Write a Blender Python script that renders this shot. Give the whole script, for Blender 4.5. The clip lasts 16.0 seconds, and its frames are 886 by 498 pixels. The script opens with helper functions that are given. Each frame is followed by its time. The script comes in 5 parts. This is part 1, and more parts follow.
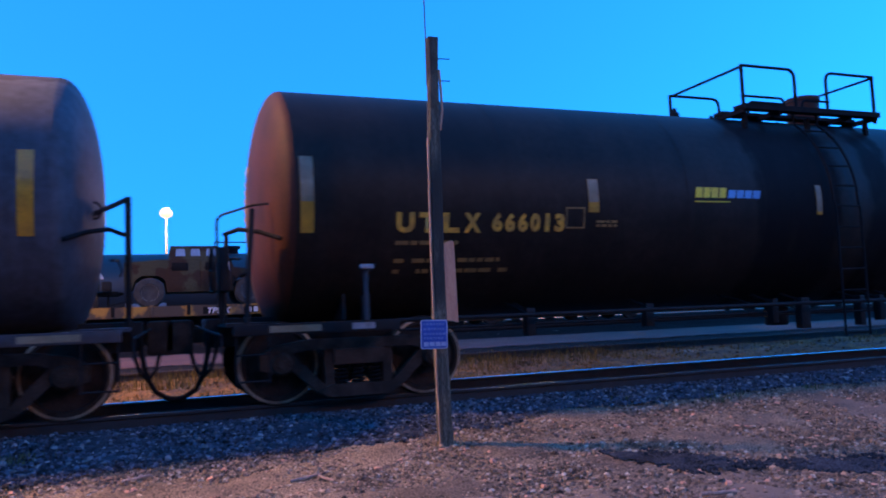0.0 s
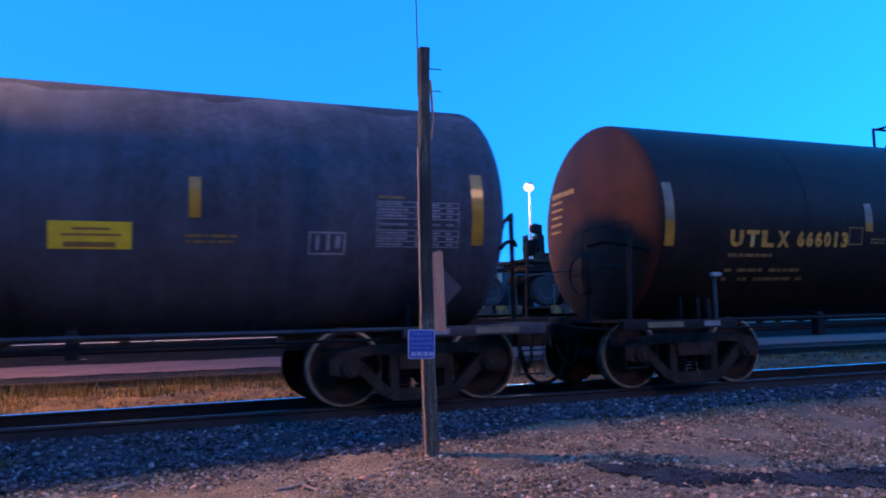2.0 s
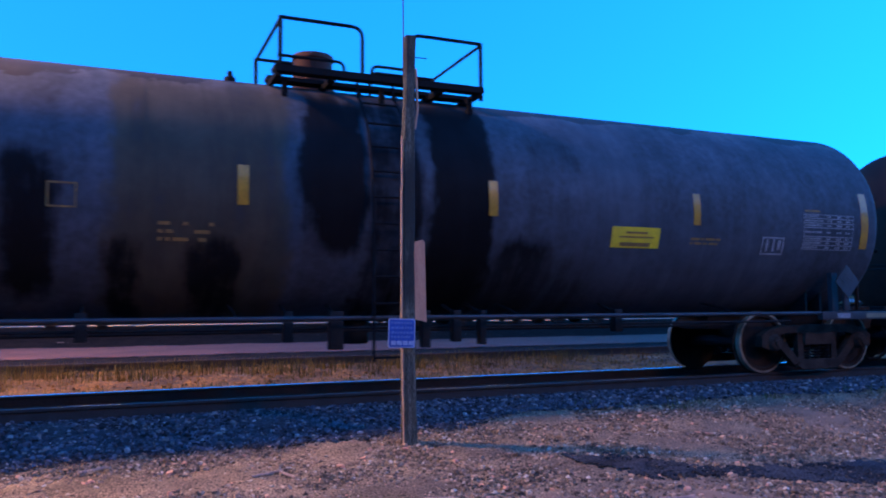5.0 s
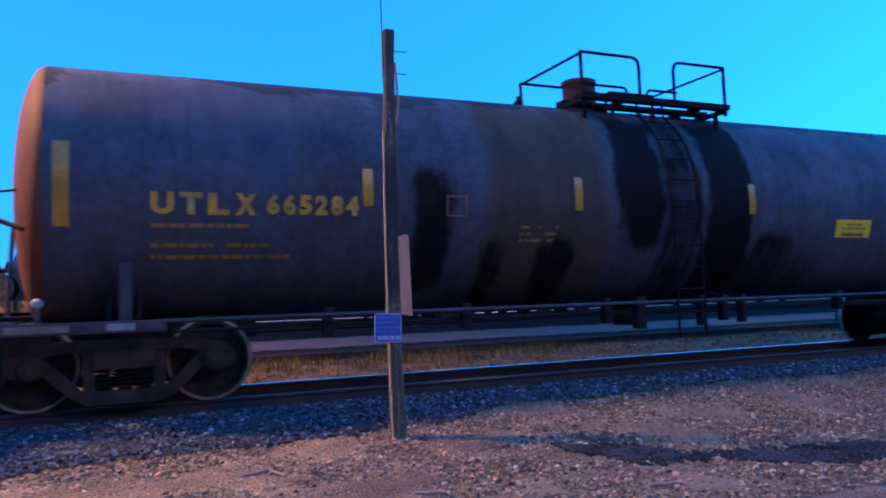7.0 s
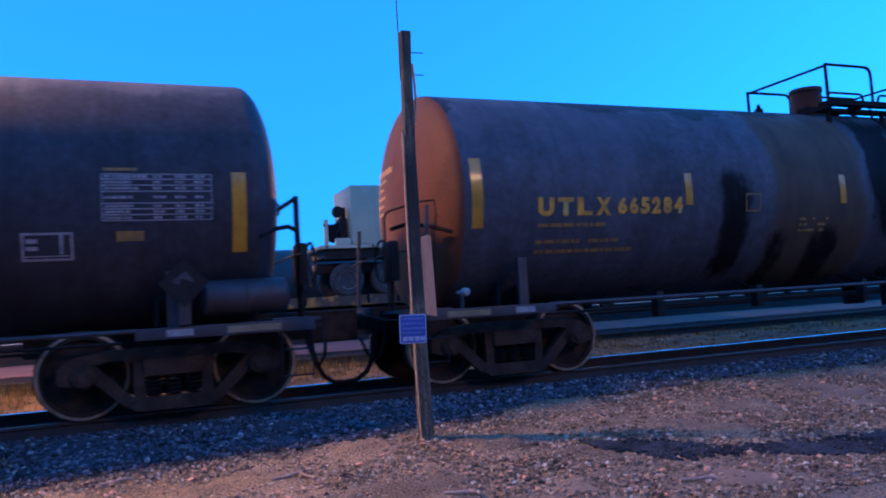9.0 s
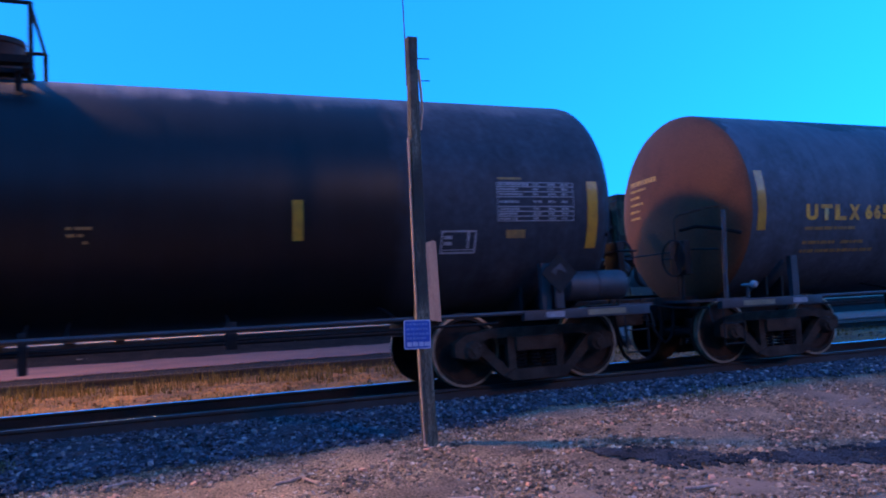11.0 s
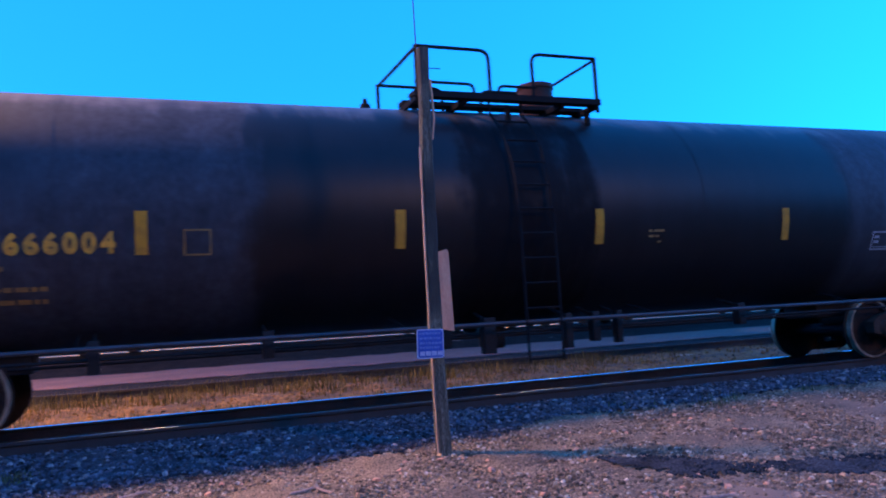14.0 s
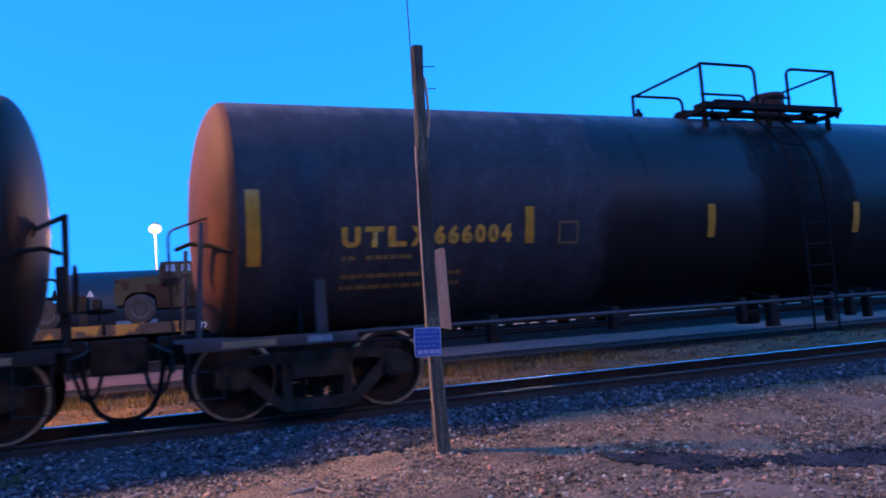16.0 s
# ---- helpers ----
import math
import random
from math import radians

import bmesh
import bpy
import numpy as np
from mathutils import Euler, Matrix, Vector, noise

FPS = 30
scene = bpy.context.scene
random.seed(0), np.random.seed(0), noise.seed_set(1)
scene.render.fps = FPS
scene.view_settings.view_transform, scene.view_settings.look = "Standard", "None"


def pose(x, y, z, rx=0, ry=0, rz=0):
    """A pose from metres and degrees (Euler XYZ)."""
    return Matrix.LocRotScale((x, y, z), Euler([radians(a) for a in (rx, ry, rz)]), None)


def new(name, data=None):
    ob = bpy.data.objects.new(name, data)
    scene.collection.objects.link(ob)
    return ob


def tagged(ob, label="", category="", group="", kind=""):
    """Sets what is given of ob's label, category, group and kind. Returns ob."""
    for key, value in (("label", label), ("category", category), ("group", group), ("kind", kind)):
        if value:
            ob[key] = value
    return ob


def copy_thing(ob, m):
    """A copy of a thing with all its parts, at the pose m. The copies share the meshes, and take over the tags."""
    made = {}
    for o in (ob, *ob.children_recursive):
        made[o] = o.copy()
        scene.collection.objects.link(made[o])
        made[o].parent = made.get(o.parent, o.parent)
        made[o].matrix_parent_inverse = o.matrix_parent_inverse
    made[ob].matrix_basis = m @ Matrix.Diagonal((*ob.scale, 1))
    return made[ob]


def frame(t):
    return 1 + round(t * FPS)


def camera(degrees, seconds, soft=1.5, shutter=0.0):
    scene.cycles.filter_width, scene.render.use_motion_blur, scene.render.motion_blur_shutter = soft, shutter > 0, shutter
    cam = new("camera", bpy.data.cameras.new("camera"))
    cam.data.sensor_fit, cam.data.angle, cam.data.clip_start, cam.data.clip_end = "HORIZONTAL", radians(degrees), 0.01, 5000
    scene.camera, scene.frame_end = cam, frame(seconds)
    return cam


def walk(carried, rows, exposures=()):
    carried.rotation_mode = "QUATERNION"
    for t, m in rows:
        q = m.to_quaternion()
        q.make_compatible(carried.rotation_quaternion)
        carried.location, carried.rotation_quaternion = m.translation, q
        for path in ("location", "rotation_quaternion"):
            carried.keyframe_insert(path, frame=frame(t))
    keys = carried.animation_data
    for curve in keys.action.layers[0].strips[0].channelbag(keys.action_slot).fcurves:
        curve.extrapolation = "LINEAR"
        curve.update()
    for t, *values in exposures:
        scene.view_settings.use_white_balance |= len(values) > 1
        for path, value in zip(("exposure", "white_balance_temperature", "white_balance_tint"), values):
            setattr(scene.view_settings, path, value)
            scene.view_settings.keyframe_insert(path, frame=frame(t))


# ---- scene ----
# World: x along the near track (the train runs towards +x), y away from the camera, z up from the rail top.
EYE = (0.0, -9.95, 0.975)
cam = camera(59.0, 16.0, soft=1.9, shutter=0.5)
# seconds, yaw, pitch, roll of the carried camera, which stands in one place
VIEW = (
    (0, -20.69, 4.59, 2.24),
    (0.5, -21.05, 4.45, 2.22),
    (1, -21.12, 4.86, 1.87),
    (1.5, -21.11, 5.15, 1.83),
    (2, -21.58, 5.28, 1.47),
    (2.5, -21.54, 5.43, 1.12),
    (3, -22.16, 5.30, 0.43),
    (3.5, -22.74, 5.33, 0.46),
    (4, -22.73, 4.91, 0.09),
    (6.5, -23.91, 4.12, 1.67),
    (7, -24.04, 4.01, 2.01),
    (7.5, -23.27, 4.17, 2.68),
    (8, -22.42, 4.32, 3.52),
    (8.5, -22.39, 4.35, 3.65),
    (9, -22.27, 4.08, 3.56),
    (9.5, -22.50, 4.05, 3.32),
    (12, -21.51, 5.05, 2.90),
    (12.5, -21.63, 5.26, 2.60),
    (13, -21.32, 5.19, 2.71),
    (13.5, -21.29, 5.16, 2.87),
    (14, -21.00, 5.23, 3.41),
    (14.5, -20.87, 5.24, 3.49),
    (15, -21.05, 4.96, 3.58),
    (15.5, -21.24, 5.07, 3.71),
    (16, -21.21, 5.09, 4.01),
)
# seconds, metres the train has gone
TRAIN = (
    (0, 0.000),
    (0.5, 1.240),
    (1, 2.498),
    (1.5, 3.746),
    (2, 4.959),
    (2.5, 6.144),
    (3, 7.294),
    (3.5, 8.403),
    (4, 9.531),
    (6.5, 15.176),
    (7, 16.285),
    (7.5, 17.379),
    (8, 18.458),
    (8.5, 19.517),
    (9, 20.570),
    (9.5, 21.644),
    (12, 27.114),
    (12.5, 28.228),
    (13, 29.382),
    (13.5, 30.533),
    (14, 31.665),
    (14.5, 32.784),
    (15, 33.883),
    (15.5, 35.016),
    (16, 36.158),
)
# how far the coupled cars behind the leading one stand closer to it than at rest, as the slack runs in
SLACK = ((0, 0.10), (0.5, 0.11), (1, 0.09), (1.5, 0.075), (2, 0.06), (3, 0.035), (4, 0.025), (6.5, 0.0), (16, 0.0))
walk(cam, [(t, pose(*EYE, 90 + p, r, y)) for t, y, p, r in VIEW],
     exposures=((0.0, 0.0, 6500, 10), (2.0, 0.0, 6400, 10), (3.0, 0.07, 6150, 10), (4.0, 0.15, 6150, 10), (6.5, 0.2, 6450, 10), (7.0, 0.2, 6500, 10), (9.5, 0.08, 6500, 10),
                (12.0, 0.3, 6200, 10), (14.5, 0.36, 6250, 10), (15.2, 0.3, 6350, 10), (16.0, 0.12, 6500, 10)))

# ---- light ----
world = bpy.data.worlds.new("dusk_sky")
scene.world = world
world.use_nodes = True
wn, wl = world.node_tree.nodes, world.node_tree.links
bg = wn["Background"]
sky = wn.new("ShaderNodeTexSky")
sky.sky_type, sky.sun_disc = "NISHITA", False
sky.sun_elevation, sky.sun_rotation = radians(-2.0), radians(105)
sky.ozone_density, sky.dust_density, sky.air_density = 6.0, 0.3, 1.0
tint = wn.new("ShaderNodeMix")
tint.data_type, tint.blend_type = "RGBA", "MULTIPLY"
tint.inputs[0].default_value = 1.0
tint.inputs[7].default_value = (0.125, 1.30, 0.69, 1)
# the sky is read a little above the true horizon, past the last of the afterglow
coord, lift, unit = wn.new("ShaderNodeTexCoord"), wn.new("ShaderNodeMapping"), wn.new("ShaderNodeVectorMath")
lift.inputs["Location"].default_value = (0, 0, 0.34)
unit.operation = "NORMALIZE"
wl.new(coord.outputs["Generated"], lift.inputs[0])
wl.new(lift.outputs[0], unit.inputs[0])
wl.new(unit.outputs[0], sky.inputs[0])
wl.new(sky.outputs[0], tint.inputs[6])
wl.new(tint.outputs[2], bg.inputs[0])
bg.inputs[1].default_value = 24.0

SODIUM = (1.0, 0.50, 0.22)


def lamp_light(x, y, z, watts, radius=0.45, spread=0.0):
    """A bare sodium bulb, or with a spread in degrees one under a hood that throws its light down."""
    data = bpy.data.lights.new("sodium_light", "SPOT" if spread else "POINT")
    data.energy, data.color, data.shadow_soft_size = watts, SODIUM, radius
    if spread:
        data.spot_size, data.spot_blend = radians(spread), 1.0
    ob = new("sodium_light", data)
    ob.location = (x, y, z)
    return ob


# two yard lamps beyond the trains, the hooded one beside the track, one at the back of the lot
YARD_LAMPS = ((1.3, 45.0, 8.4, 12000, 0.3, 0), (29.4, 45.0, 11.6, 12000, 0.3, 0), (-8.15, 2.5, 12.3, 24500, 0.7, 152), (13.0, -23.0, 11.5, 3300, 2.0, 0))
for x, y, z, watts, size, spread in YARD_LAMPS:
    lamp_light(x, y, z - 0.35, watts, size, spread)


# ---- materials ----
def material(name, base, other=None, rough=0.6, metal=0.0, scale=6.0, bump=0.0, fine=60.0, lo=0.4, hi=0.62,
             spec=0.5, emit=None, stretch=None, third=None, vary=0.0, coat=0.0, grain=0.5):
    """Paint, rust, soil and so on: two colours mixed by a broad noise, broken up by a fine one."""
    m = bpy.data.materials.new(name)
    m.use_nodes = True
    n, l = m.node_tree.nodes, m.node_tree.links
    b = n["Principled BSDF"]
    b.inputs["Roughness"].default_value = rough
    b.inputs["Metallic"].default_value = metal
    b.inputs["Specular IOR Level"].default_value = spec
    b.inputs["Coat Weight"].default_value = coat
    co = n.new("ShaderNodeTexCoord")
    mp = n.new("ShaderNodeMapping")
    mp.inputs["Scale"].default_value = stretch or (1, 1, 1)
    l.new(co.outputs["Object"], mp.inputs[0])
    big = n.new("ShaderNodeTexNoise")
    big.inputs["Scale"].default_value, big.inputs["Detail"].default_value = scale, 6
    l.new(mp.outputs[0], big.inputs[0])
    small = n.new("ShaderNodeTexNoise")
    small.inputs["Scale"].default_value, small.inputs["Detail"].default_value = fine, 3
    l.new(mp.outputs[0], small.inputs[0])
    ramp = n.new("ShaderNodeValToRGB")
    ramp.color_ramp.elements[0].position, ramp.color_ramp.elements[1].position = lo, hi
    ramp.color_ramp.elements[0].color = (*base, 1)
    ramp.color_ramp.elements[1].color = (*(other or [c * 0.7 for c in base]), 1)
    l.new(big.outputs[0], ramp.inputs[0])
    mix = n.new("ShaderNodeMix")
    mix.data_type, mix.blend_type = "RGBA", "OVERLAY"
    mix.inputs[0].default_value = grain
    l.new(ramp.outputs[0], mix.inputs[6])
    speck = n.new("ShaderNodeMapRange")
    speck.inputs[1].default_value, speck.inputs[2].default_value = (0.33, 0.67) if grain > 0.5 else (0.0, 1.0)
    l.new(small.outputs[0], speck.inputs[0])
    l.new(speck.outputs[0], mix.inputs[7])
    last = mix.outputs[2]
    if third:
        geo = n.new("ShaderNodeTexNoise")
        geo.inputs["Scale"].default_value, geo.inputs["Detail"].default_value = scale * 0.31, 8
        l.new(co.outputs["Object"], geo.inputs[0])
        r2 = n.new("ShaderNodeValToRGB")
        r2.color_ramp.elements[0].position, r2.color_ramp.elements[1].position = 0.52, 0.66
        l.new(geo.outputs[0], r2.inputs[0])
        m2 = n.new("ShaderNodeMix")
        m2.data_type = "RGBA"
        l.new(r2.outputs[0], m2.inputs[0])
        l.new(last, m2.inputs[6])
        m2.inputs[7].default_value = (*third, 1)
        last = m2.outputs[2]
    if vary:
        info = n.new("ShaderNodeNewGeometry")
        hsv = n.new("ShaderNodeHueSaturation")
        ma = n.new("ShaderNodeMapRange")
        ma.inputs[3].default_value, ma.inputs[4].default_value = 1 - vary, 1 + vary
        l.new(info.outputs["Random Per Island"], ma.inputs[0])
        l.new(ma.outputs[0], hsv.inputs["Value"])
        l.new(last, hsv.inputs["Color"])
        last = hsv.outputs[0]
    l.new(last, b.inputs["Base Color"])
    if bump:
        bp = n.new("ShaderNodeBump")
        bp.inputs["Strength"].default_value, bp.inputs["Distance"].default_value = bump, 0.02
        l.new(small.outputs[0], bp.inputs["Height"])
        l.new(bp.outputs[0], b.inputs["Normal"])
    if emit:
        b.inputs["Emission Color"].default_value = (*emit[:3], 1)
        b.inputs["Emission Strength"].default_value = emit[3]
    return m


# rear tank heads are orange-brown; front heads keep the tank's paint
HEAD_BROWN = material("dark_brown_head", (0.078, 0.021, 0.008), (0.046, 0.013, 0.006), 0.7, scale=1.6, fine=40, bump=0.1, spec=0.3)
HEAD_PALE = material("orange_brown_head", (0.155, 0.054, 0.022), (0.108, 0.038, 0.016), 0.7, scale=1.4, fine=40, bump=0.1, spec=0.3)
STEEL_DARK = material("dark_underframe_steel", (0.011, 0.011, 0.012), (0.018, 0.016, 0.015), 0.65, spec=0.2, scale=5, bump=0.2)
SILL_GREY = material("grey_sill_paint", (0.040, 0.042, 0.050), (0.024, 0.025, 0.030), 0.55, scale=4)
BOGIE = material("brown_cast_steel", (0.062, 0.042, 0.031), (0.031, 0.022, 0.017), 0.85, spec=0.15, scale=5, bump=0.4, fine=45)
WHEEL = material("rusty_wheel_steel", (0.046, 0.028, 0.020), (0.020, 0.014, 0.012), 0.75, spec=0.15, scale=5, bump=0.2)
TREAD = material("polished_tread", (0.42, 0.31, 0.20), (0.24, 0.17, 0.11), 0.45, 0.35, scale=7)
BLACK = material("matt_black", (0.010, 0.010, 0.011), (0.014, 0.013, 0.013), 0.75, spec=0.08)
YELLOW = material("reflective_yellow", (0.50, 0.25, 0.018), (0.38, 0.19, 0.02), 0.35, scale=7, coat=0.4)
YELLOW_WORN = material("worn_yellow_lettering", (0.66, 0.35, 0.035), (0.40, 0.22, 0.04), 0.5, scale=9, fine=90)
FAINT_YELLOW = material("faded_yellow_lettering", (0.28, 0.165, 0.045), (0.19, 0.12, 0.04), 0.6, scale=9)
PALE = material("pale_reflective", (0.24, 0.20, 0.12), (0.17, 0.14, 0.08), 0.4, scale=7)
SIGN_YELLOW = material("bright_yellow_placard", (0.80, 0.62, 0.02), (0.7, 0.52, 0.03), 0.5)
WHITE = material("white_marking", (0.6, 0.6, 0.6), (0.45, 0.45, 0.46), 0.5, scale=9)
GREY_MARK = material("grey_marking", (0.30, 0.31, 0.33), (0.20, 0.21, 0.22), 0.6, scale=9)
CYAN = material("pale_blue_lettering", (0.10, 0.32, 0.60), (0.08, 0.25, 0.5), 0.5)
RAIL = material("rail_web_rust", (0.045, 0.034, 0.030), (0.03, 0.026, 0.024), 0.8, scale=4, bump=0.3)
RAIL_TOP = material("polished_rail_head", (0.92, 0.92, 0.92), (0.82, 0.82, 0.82), 0.27, 1.0, scale=3)
# near rail head: the dark tank it mirrors is put into its colour
RAIL_MIRROR_DARK = material("tank_mirroring_rail_head", (0.05, 0.05, 0.045), (0.035, 0.034, 0.03), 0.5, 0.3, scale=3)
TIE = material("creosoted_timber", (0.045, 0.038, 0.033), (0.03, 0.026, 0.024), 0.85, scale=3, stretch=(6, 1, 6), bump=0.5)
POST_WOOD = material("weathered_grey_timber", (0.155, 0.145, 0.105), (0.068, 0.063, 0.048), 0.85, scale=3, stretch=(9, 9, 0.8), bump=0.7, fine=30, third=(0.045, 0.04, 0.036), grain=0.8)
BOARD = material("bare_plywood", (0.68, 0.36, 0.22), (0.58, 0.29, 0.18), 0.8, scale=3, stretch=(4, 4, 0.6))
SIGN_BLUE = material("blue_enamel", (0.010, 0.085, 0.40), (0.009, 0.07, 0.33), 0.4)
SIGN_TEXT = material("pale_blue_sign_lettering", (0.10, 0.21, 0.50), (0.08, 0.17, 0.42), 0.4)
SIGN_WHITE = material("white_enamel", (0.34, 0.42, 0.62), (0.28, 0.36, 0.55), 0.4)
SOIL = material("reddish_gravel_soil", (0.25, 0.178, 0.110), (0.115, 0.083, 0.054), 0.95, scale=1.6, fine=55, bump=1.0, third=(0.215, 0.152, 0.108), grain=0.9)
# grey stone, made bluer and darker for the train's shadow on it
BALLAST = material("shaded_grey_ballast", (0.034, 0.040, 0.052), (0.014, 0.017, 0.023), 0.9, scale=9, fine=45, bump=1.0, grain=0.9)
STONE_GREY = material("shaded_crushed_grey_stone", (0.074, 0.086, 0.108), (0.028, 0.032, 0.041), 0.9, scale=14, fine=70, vary=0.95)
STONE_RED = material("crushed_reddish_stone", (0.31, 0.215, 0.140), (0.125, 0.088, 0.060), 0.9, scale=14, fine=70, vary=0.7)
# gravel with shade put into its colour
SHADE_GRAVEL = material("shade_dark_gravel", (0.046, 0.054, 0.066), (0.020, 0.024, 0.030), 0.95, spec=0.08, scale=3, fine=55, bump=0.9, grain=0.8)
WEEDS = material("dry_weed_soil", (0.165, 0.078, 0.012), (0.060, 0.030, 0.008), 0.95, scale=2.5, fine=18, bump=1.0, grain=0.9)
GRASS = material("dry_yellow_grass", (0.135, 0.086, 0.010), (0.06, 0.05, 0.010), 0.8, scale=1.2, vary=0.6)
GREEN = material("green_weed", (0.06, 0.10, 0.03), (0.08, 0.09, 0.03), 0.8, scale=1.2, vary=0.5)
ROAD = material("pale_gravel_road", (0.135, 0.058, 0.038), (0.095, 0.042, 0.029), 0.95, scale=0.8, fine=20, bump=0.4)
CAMO = material("camouflage_paint", (0.066, 0.060, 0.034), (0.046, 0.027, 0.018), 0.8, scale=1.7, fine=30, lo=0.48, hi=0.52, third=(0.013, 0.013, 0.012), spec=0.15)
TAN = material("desert_tan_paint", (0.50, 0.45, 0.29), (0.43, 0.39, 0.25), 0.7, scale=1.5)
RUBBER = material("tyre_rubber", (0.028, 0.027, 0.027), (0.045, 0.042, 0.04), 0.85, scale=6, bump=0.3)
HUB = material("hub_grey", (0.42, 0.39, 0.35), (0.30, 0.28, 0.25), 0.6)
DECK = material("flatcar_yellow_paint", (0.30, 0.16, 0.022), (0.05, 0.035, 0.022), 0.6, scale=1.6, lo=0.42, hi=0.50)
DECK_TOP = material("deck_planks", (0.15, 0.12, 0.09), (0.1, 0.08, 0.065), 0.85, scale=2)
GLASS = material("dim_window_glass", (0.30, 0.36, 0.42), (0.26, 0.3, 0.36), 0.12)
POLE = material("galvanised_pole", (0.16, 0.155, 0.15), (0.12, 0.115, 0.11), 0.6)
GLOW = material("sodium_lamp_glass", (1.0, 0.8, 0.5), None, 0.4, emit=(1.0, 0.60, 0.32, 1.7))
FAR_TANK = material("distant_tank_paint", (0.030, 0.031, 0.034), (0.045, 0.045, 0.048), 0.5, scale=0.4)
PALE_STONE = material("pale_chipped_stone", (0.46, 0.39, 0.29), (0.30, 0.26, 0.20), 0.9, scale=14, fine=70, vary=0.5)
# for the unseen slab that holds back sky light
BLOCKER_DARK = material("dark_blocker", (0.05, 0.035, 0.03), (0.03, 0.024, 0.022), 0.9, scale=2, bump=0.3)
CHIP = material("splintered_wood", (0.42, 0.30, 0.23), (0.28, 0.20, 0.15), 0.85, scale=6, bump=0.4)
DARK_BED = material("dark_brown_bed", (0.020, 0.014, 0.011), (0.010, 0.008, 0.007), 0.95, scale=3, fine=30, bump=0.6, spec=0.1)
WHITE_TANK = material("dull_white_tank_paint", (0.42, 0.42, 0.43), (0.32, 0.32, 0.33), 0.6, scale=0.5, fine=10)
STONE_PALE = material("pale_ballast_stone", (0.23, 0.22, 0.21), (0.15, 0.145, 0.14), 0.9, scale=14, fine=70, vary=0.7)


def layered(m, rough, spec, layers, lit_dust=None, worn=0.0):
    """What ran down or settled on a painted or bare surface. A layer: from and to along the tank, from and to in
    height, softness along, how full it is, colour, roughness, gloss. The pale top, dust with lamp light in its colour:
    colour and the height at which it begins."""
    n, l = m.node_tree.nodes, m.node_tree.links
    b = n["Principled BSDF"]
    colour = b.inputs["Base Color"].links[0].from_socket

    def sums(op, p, q):
        node = n.new("ShaderNodeMath")
        node.operation = op
        for k, v in enumerate((p, q)):
            if isinstance(v, (int, float)):
                node.inputs[k].default_value = v
            else:
                l.new(v, node.inputs[k])
        return node.outputs[0]

    def ramp(v, a, c, lo=0.0, hi=1.0):
        node = n.new("ShaderNodeMapRange")
        node.interpolation_type = "SMOOTHSTEP"
        for k, x in enumerate((a, c, lo, hi)):
            node.inputs[k + 1].default_value = x
        l.new(v, node.inputs[0])
        return node.outputs[0]

    def cloud(scale, stretch, shift=0.0):
        mp = n.new("ShaderNodeMapping")
        mp.inputs["Scale"].default_value, mp.inputs["Location"].default_value = stretch, (shift, 0, shift)
        l.new(co.outputs["Object"], mp.inputs[0])
        node = n.new("ShaderNodeTexNoise")
        node.inputs["Scale"].default_value, node.inputs["Detail"].default_value = scale, 7
        node.inputs["Roughness"].default_value = 0.6
        l.new(mp.outputs[0], node.inputs[0])
        return node.outputs[0]

    def over(fac, kind, below, above):
        node = n.new("ShaderNodeMix")
        node.data_type = kind
        a, c, o = (6, 7, 2) if kind == "RGBA" else (2, 3, 0)
        l.new(fac, node.inputs[0])
        if isinstance(below, (int, float)):
            node.inputs[a].default_value = below
        else:
            l.new(below, node.inputs[a])
        node.inputs[c].default_value = (*above, 1) if kind == "RGBA" else above
        return node.outputs[o]

    co = n.new("ShaderNodeTexCoord")
    axes = n.new("ShaderNodeSeparateXYZ")
    l.new(co.outputs["Object"], axes.inputs[0])
    runs = cloud(2.2, (2.2, 0.25, 0.35))
    mottle = cloud(3.0, (1, 1, 1), 3.7)
    bend = sums("MULTIPLY", sums("SUBTRACT", cloud(0.9, (1, 1, 1), 9.1), 0.5), 0.6)
    x, z = sums("ADD", axes.outputs[0], bend), axes.outputs[2]
    edge = sums("MULTIPLY", sums("SUBTRACT", sums("ADD", runs, sums("MULTIPLY", mottle, 0.7)), 0.85), 1.15)
    r, g = rough, spec
    for u0, u1, z0, z1, soft, fill, paint, r1, g1 in layers:
        mask = sums("MULTIPLY", ramp(x, u0 - soft, u0 + soft), ramp(x, u1 - soft, u1 + soft, 1.0, 0.0))
        mask = sums("MULTIPLY", mask, sums("MULTIPLY", ramp(z, z0 - 0.3, z0 + 0.3), ramp(z, z1 - 0.25, z1 + 0.25, 1.0, 0.0)))
        fac = ramp(sums("ADD", sums("MULTIPLY", mask, fill), edge), 0.34, 0.84)
        colour, r, g = over(fac, "RGBA", colour, paint), over(fac, "FLOAT", r, r1), over(fac, "FLOAT", g, g1)
    # pale tank top: settled dust, brightened for the lamp light falling on it
    if lit_dust:
        fac = ramp(sums("ADD", z, sums("MULTIPLY", edge, 0.35)), lit_dust[1], lit_dust[1] + 0.3, 0.0, 0.8)
        colour = over(fac, "RGBA", colour, lit_dust[0])
    if worn:
        ragged = sums("MULTIPLY", sums("SUBTRACT", cloud(0.8, (1.0, 0.3, 1.5), 21.0), 0.5), 1.3)
        fac = ramp(sums("ADD", z, ragged), worn, worn + 0.05, 0.0, 0.9)
        colour = over(fac, "RGBA", colour, (0.022, 0.018, 0.017))
    # grime at two scales over everything
    grime = n.new("ShaderNodeMix")
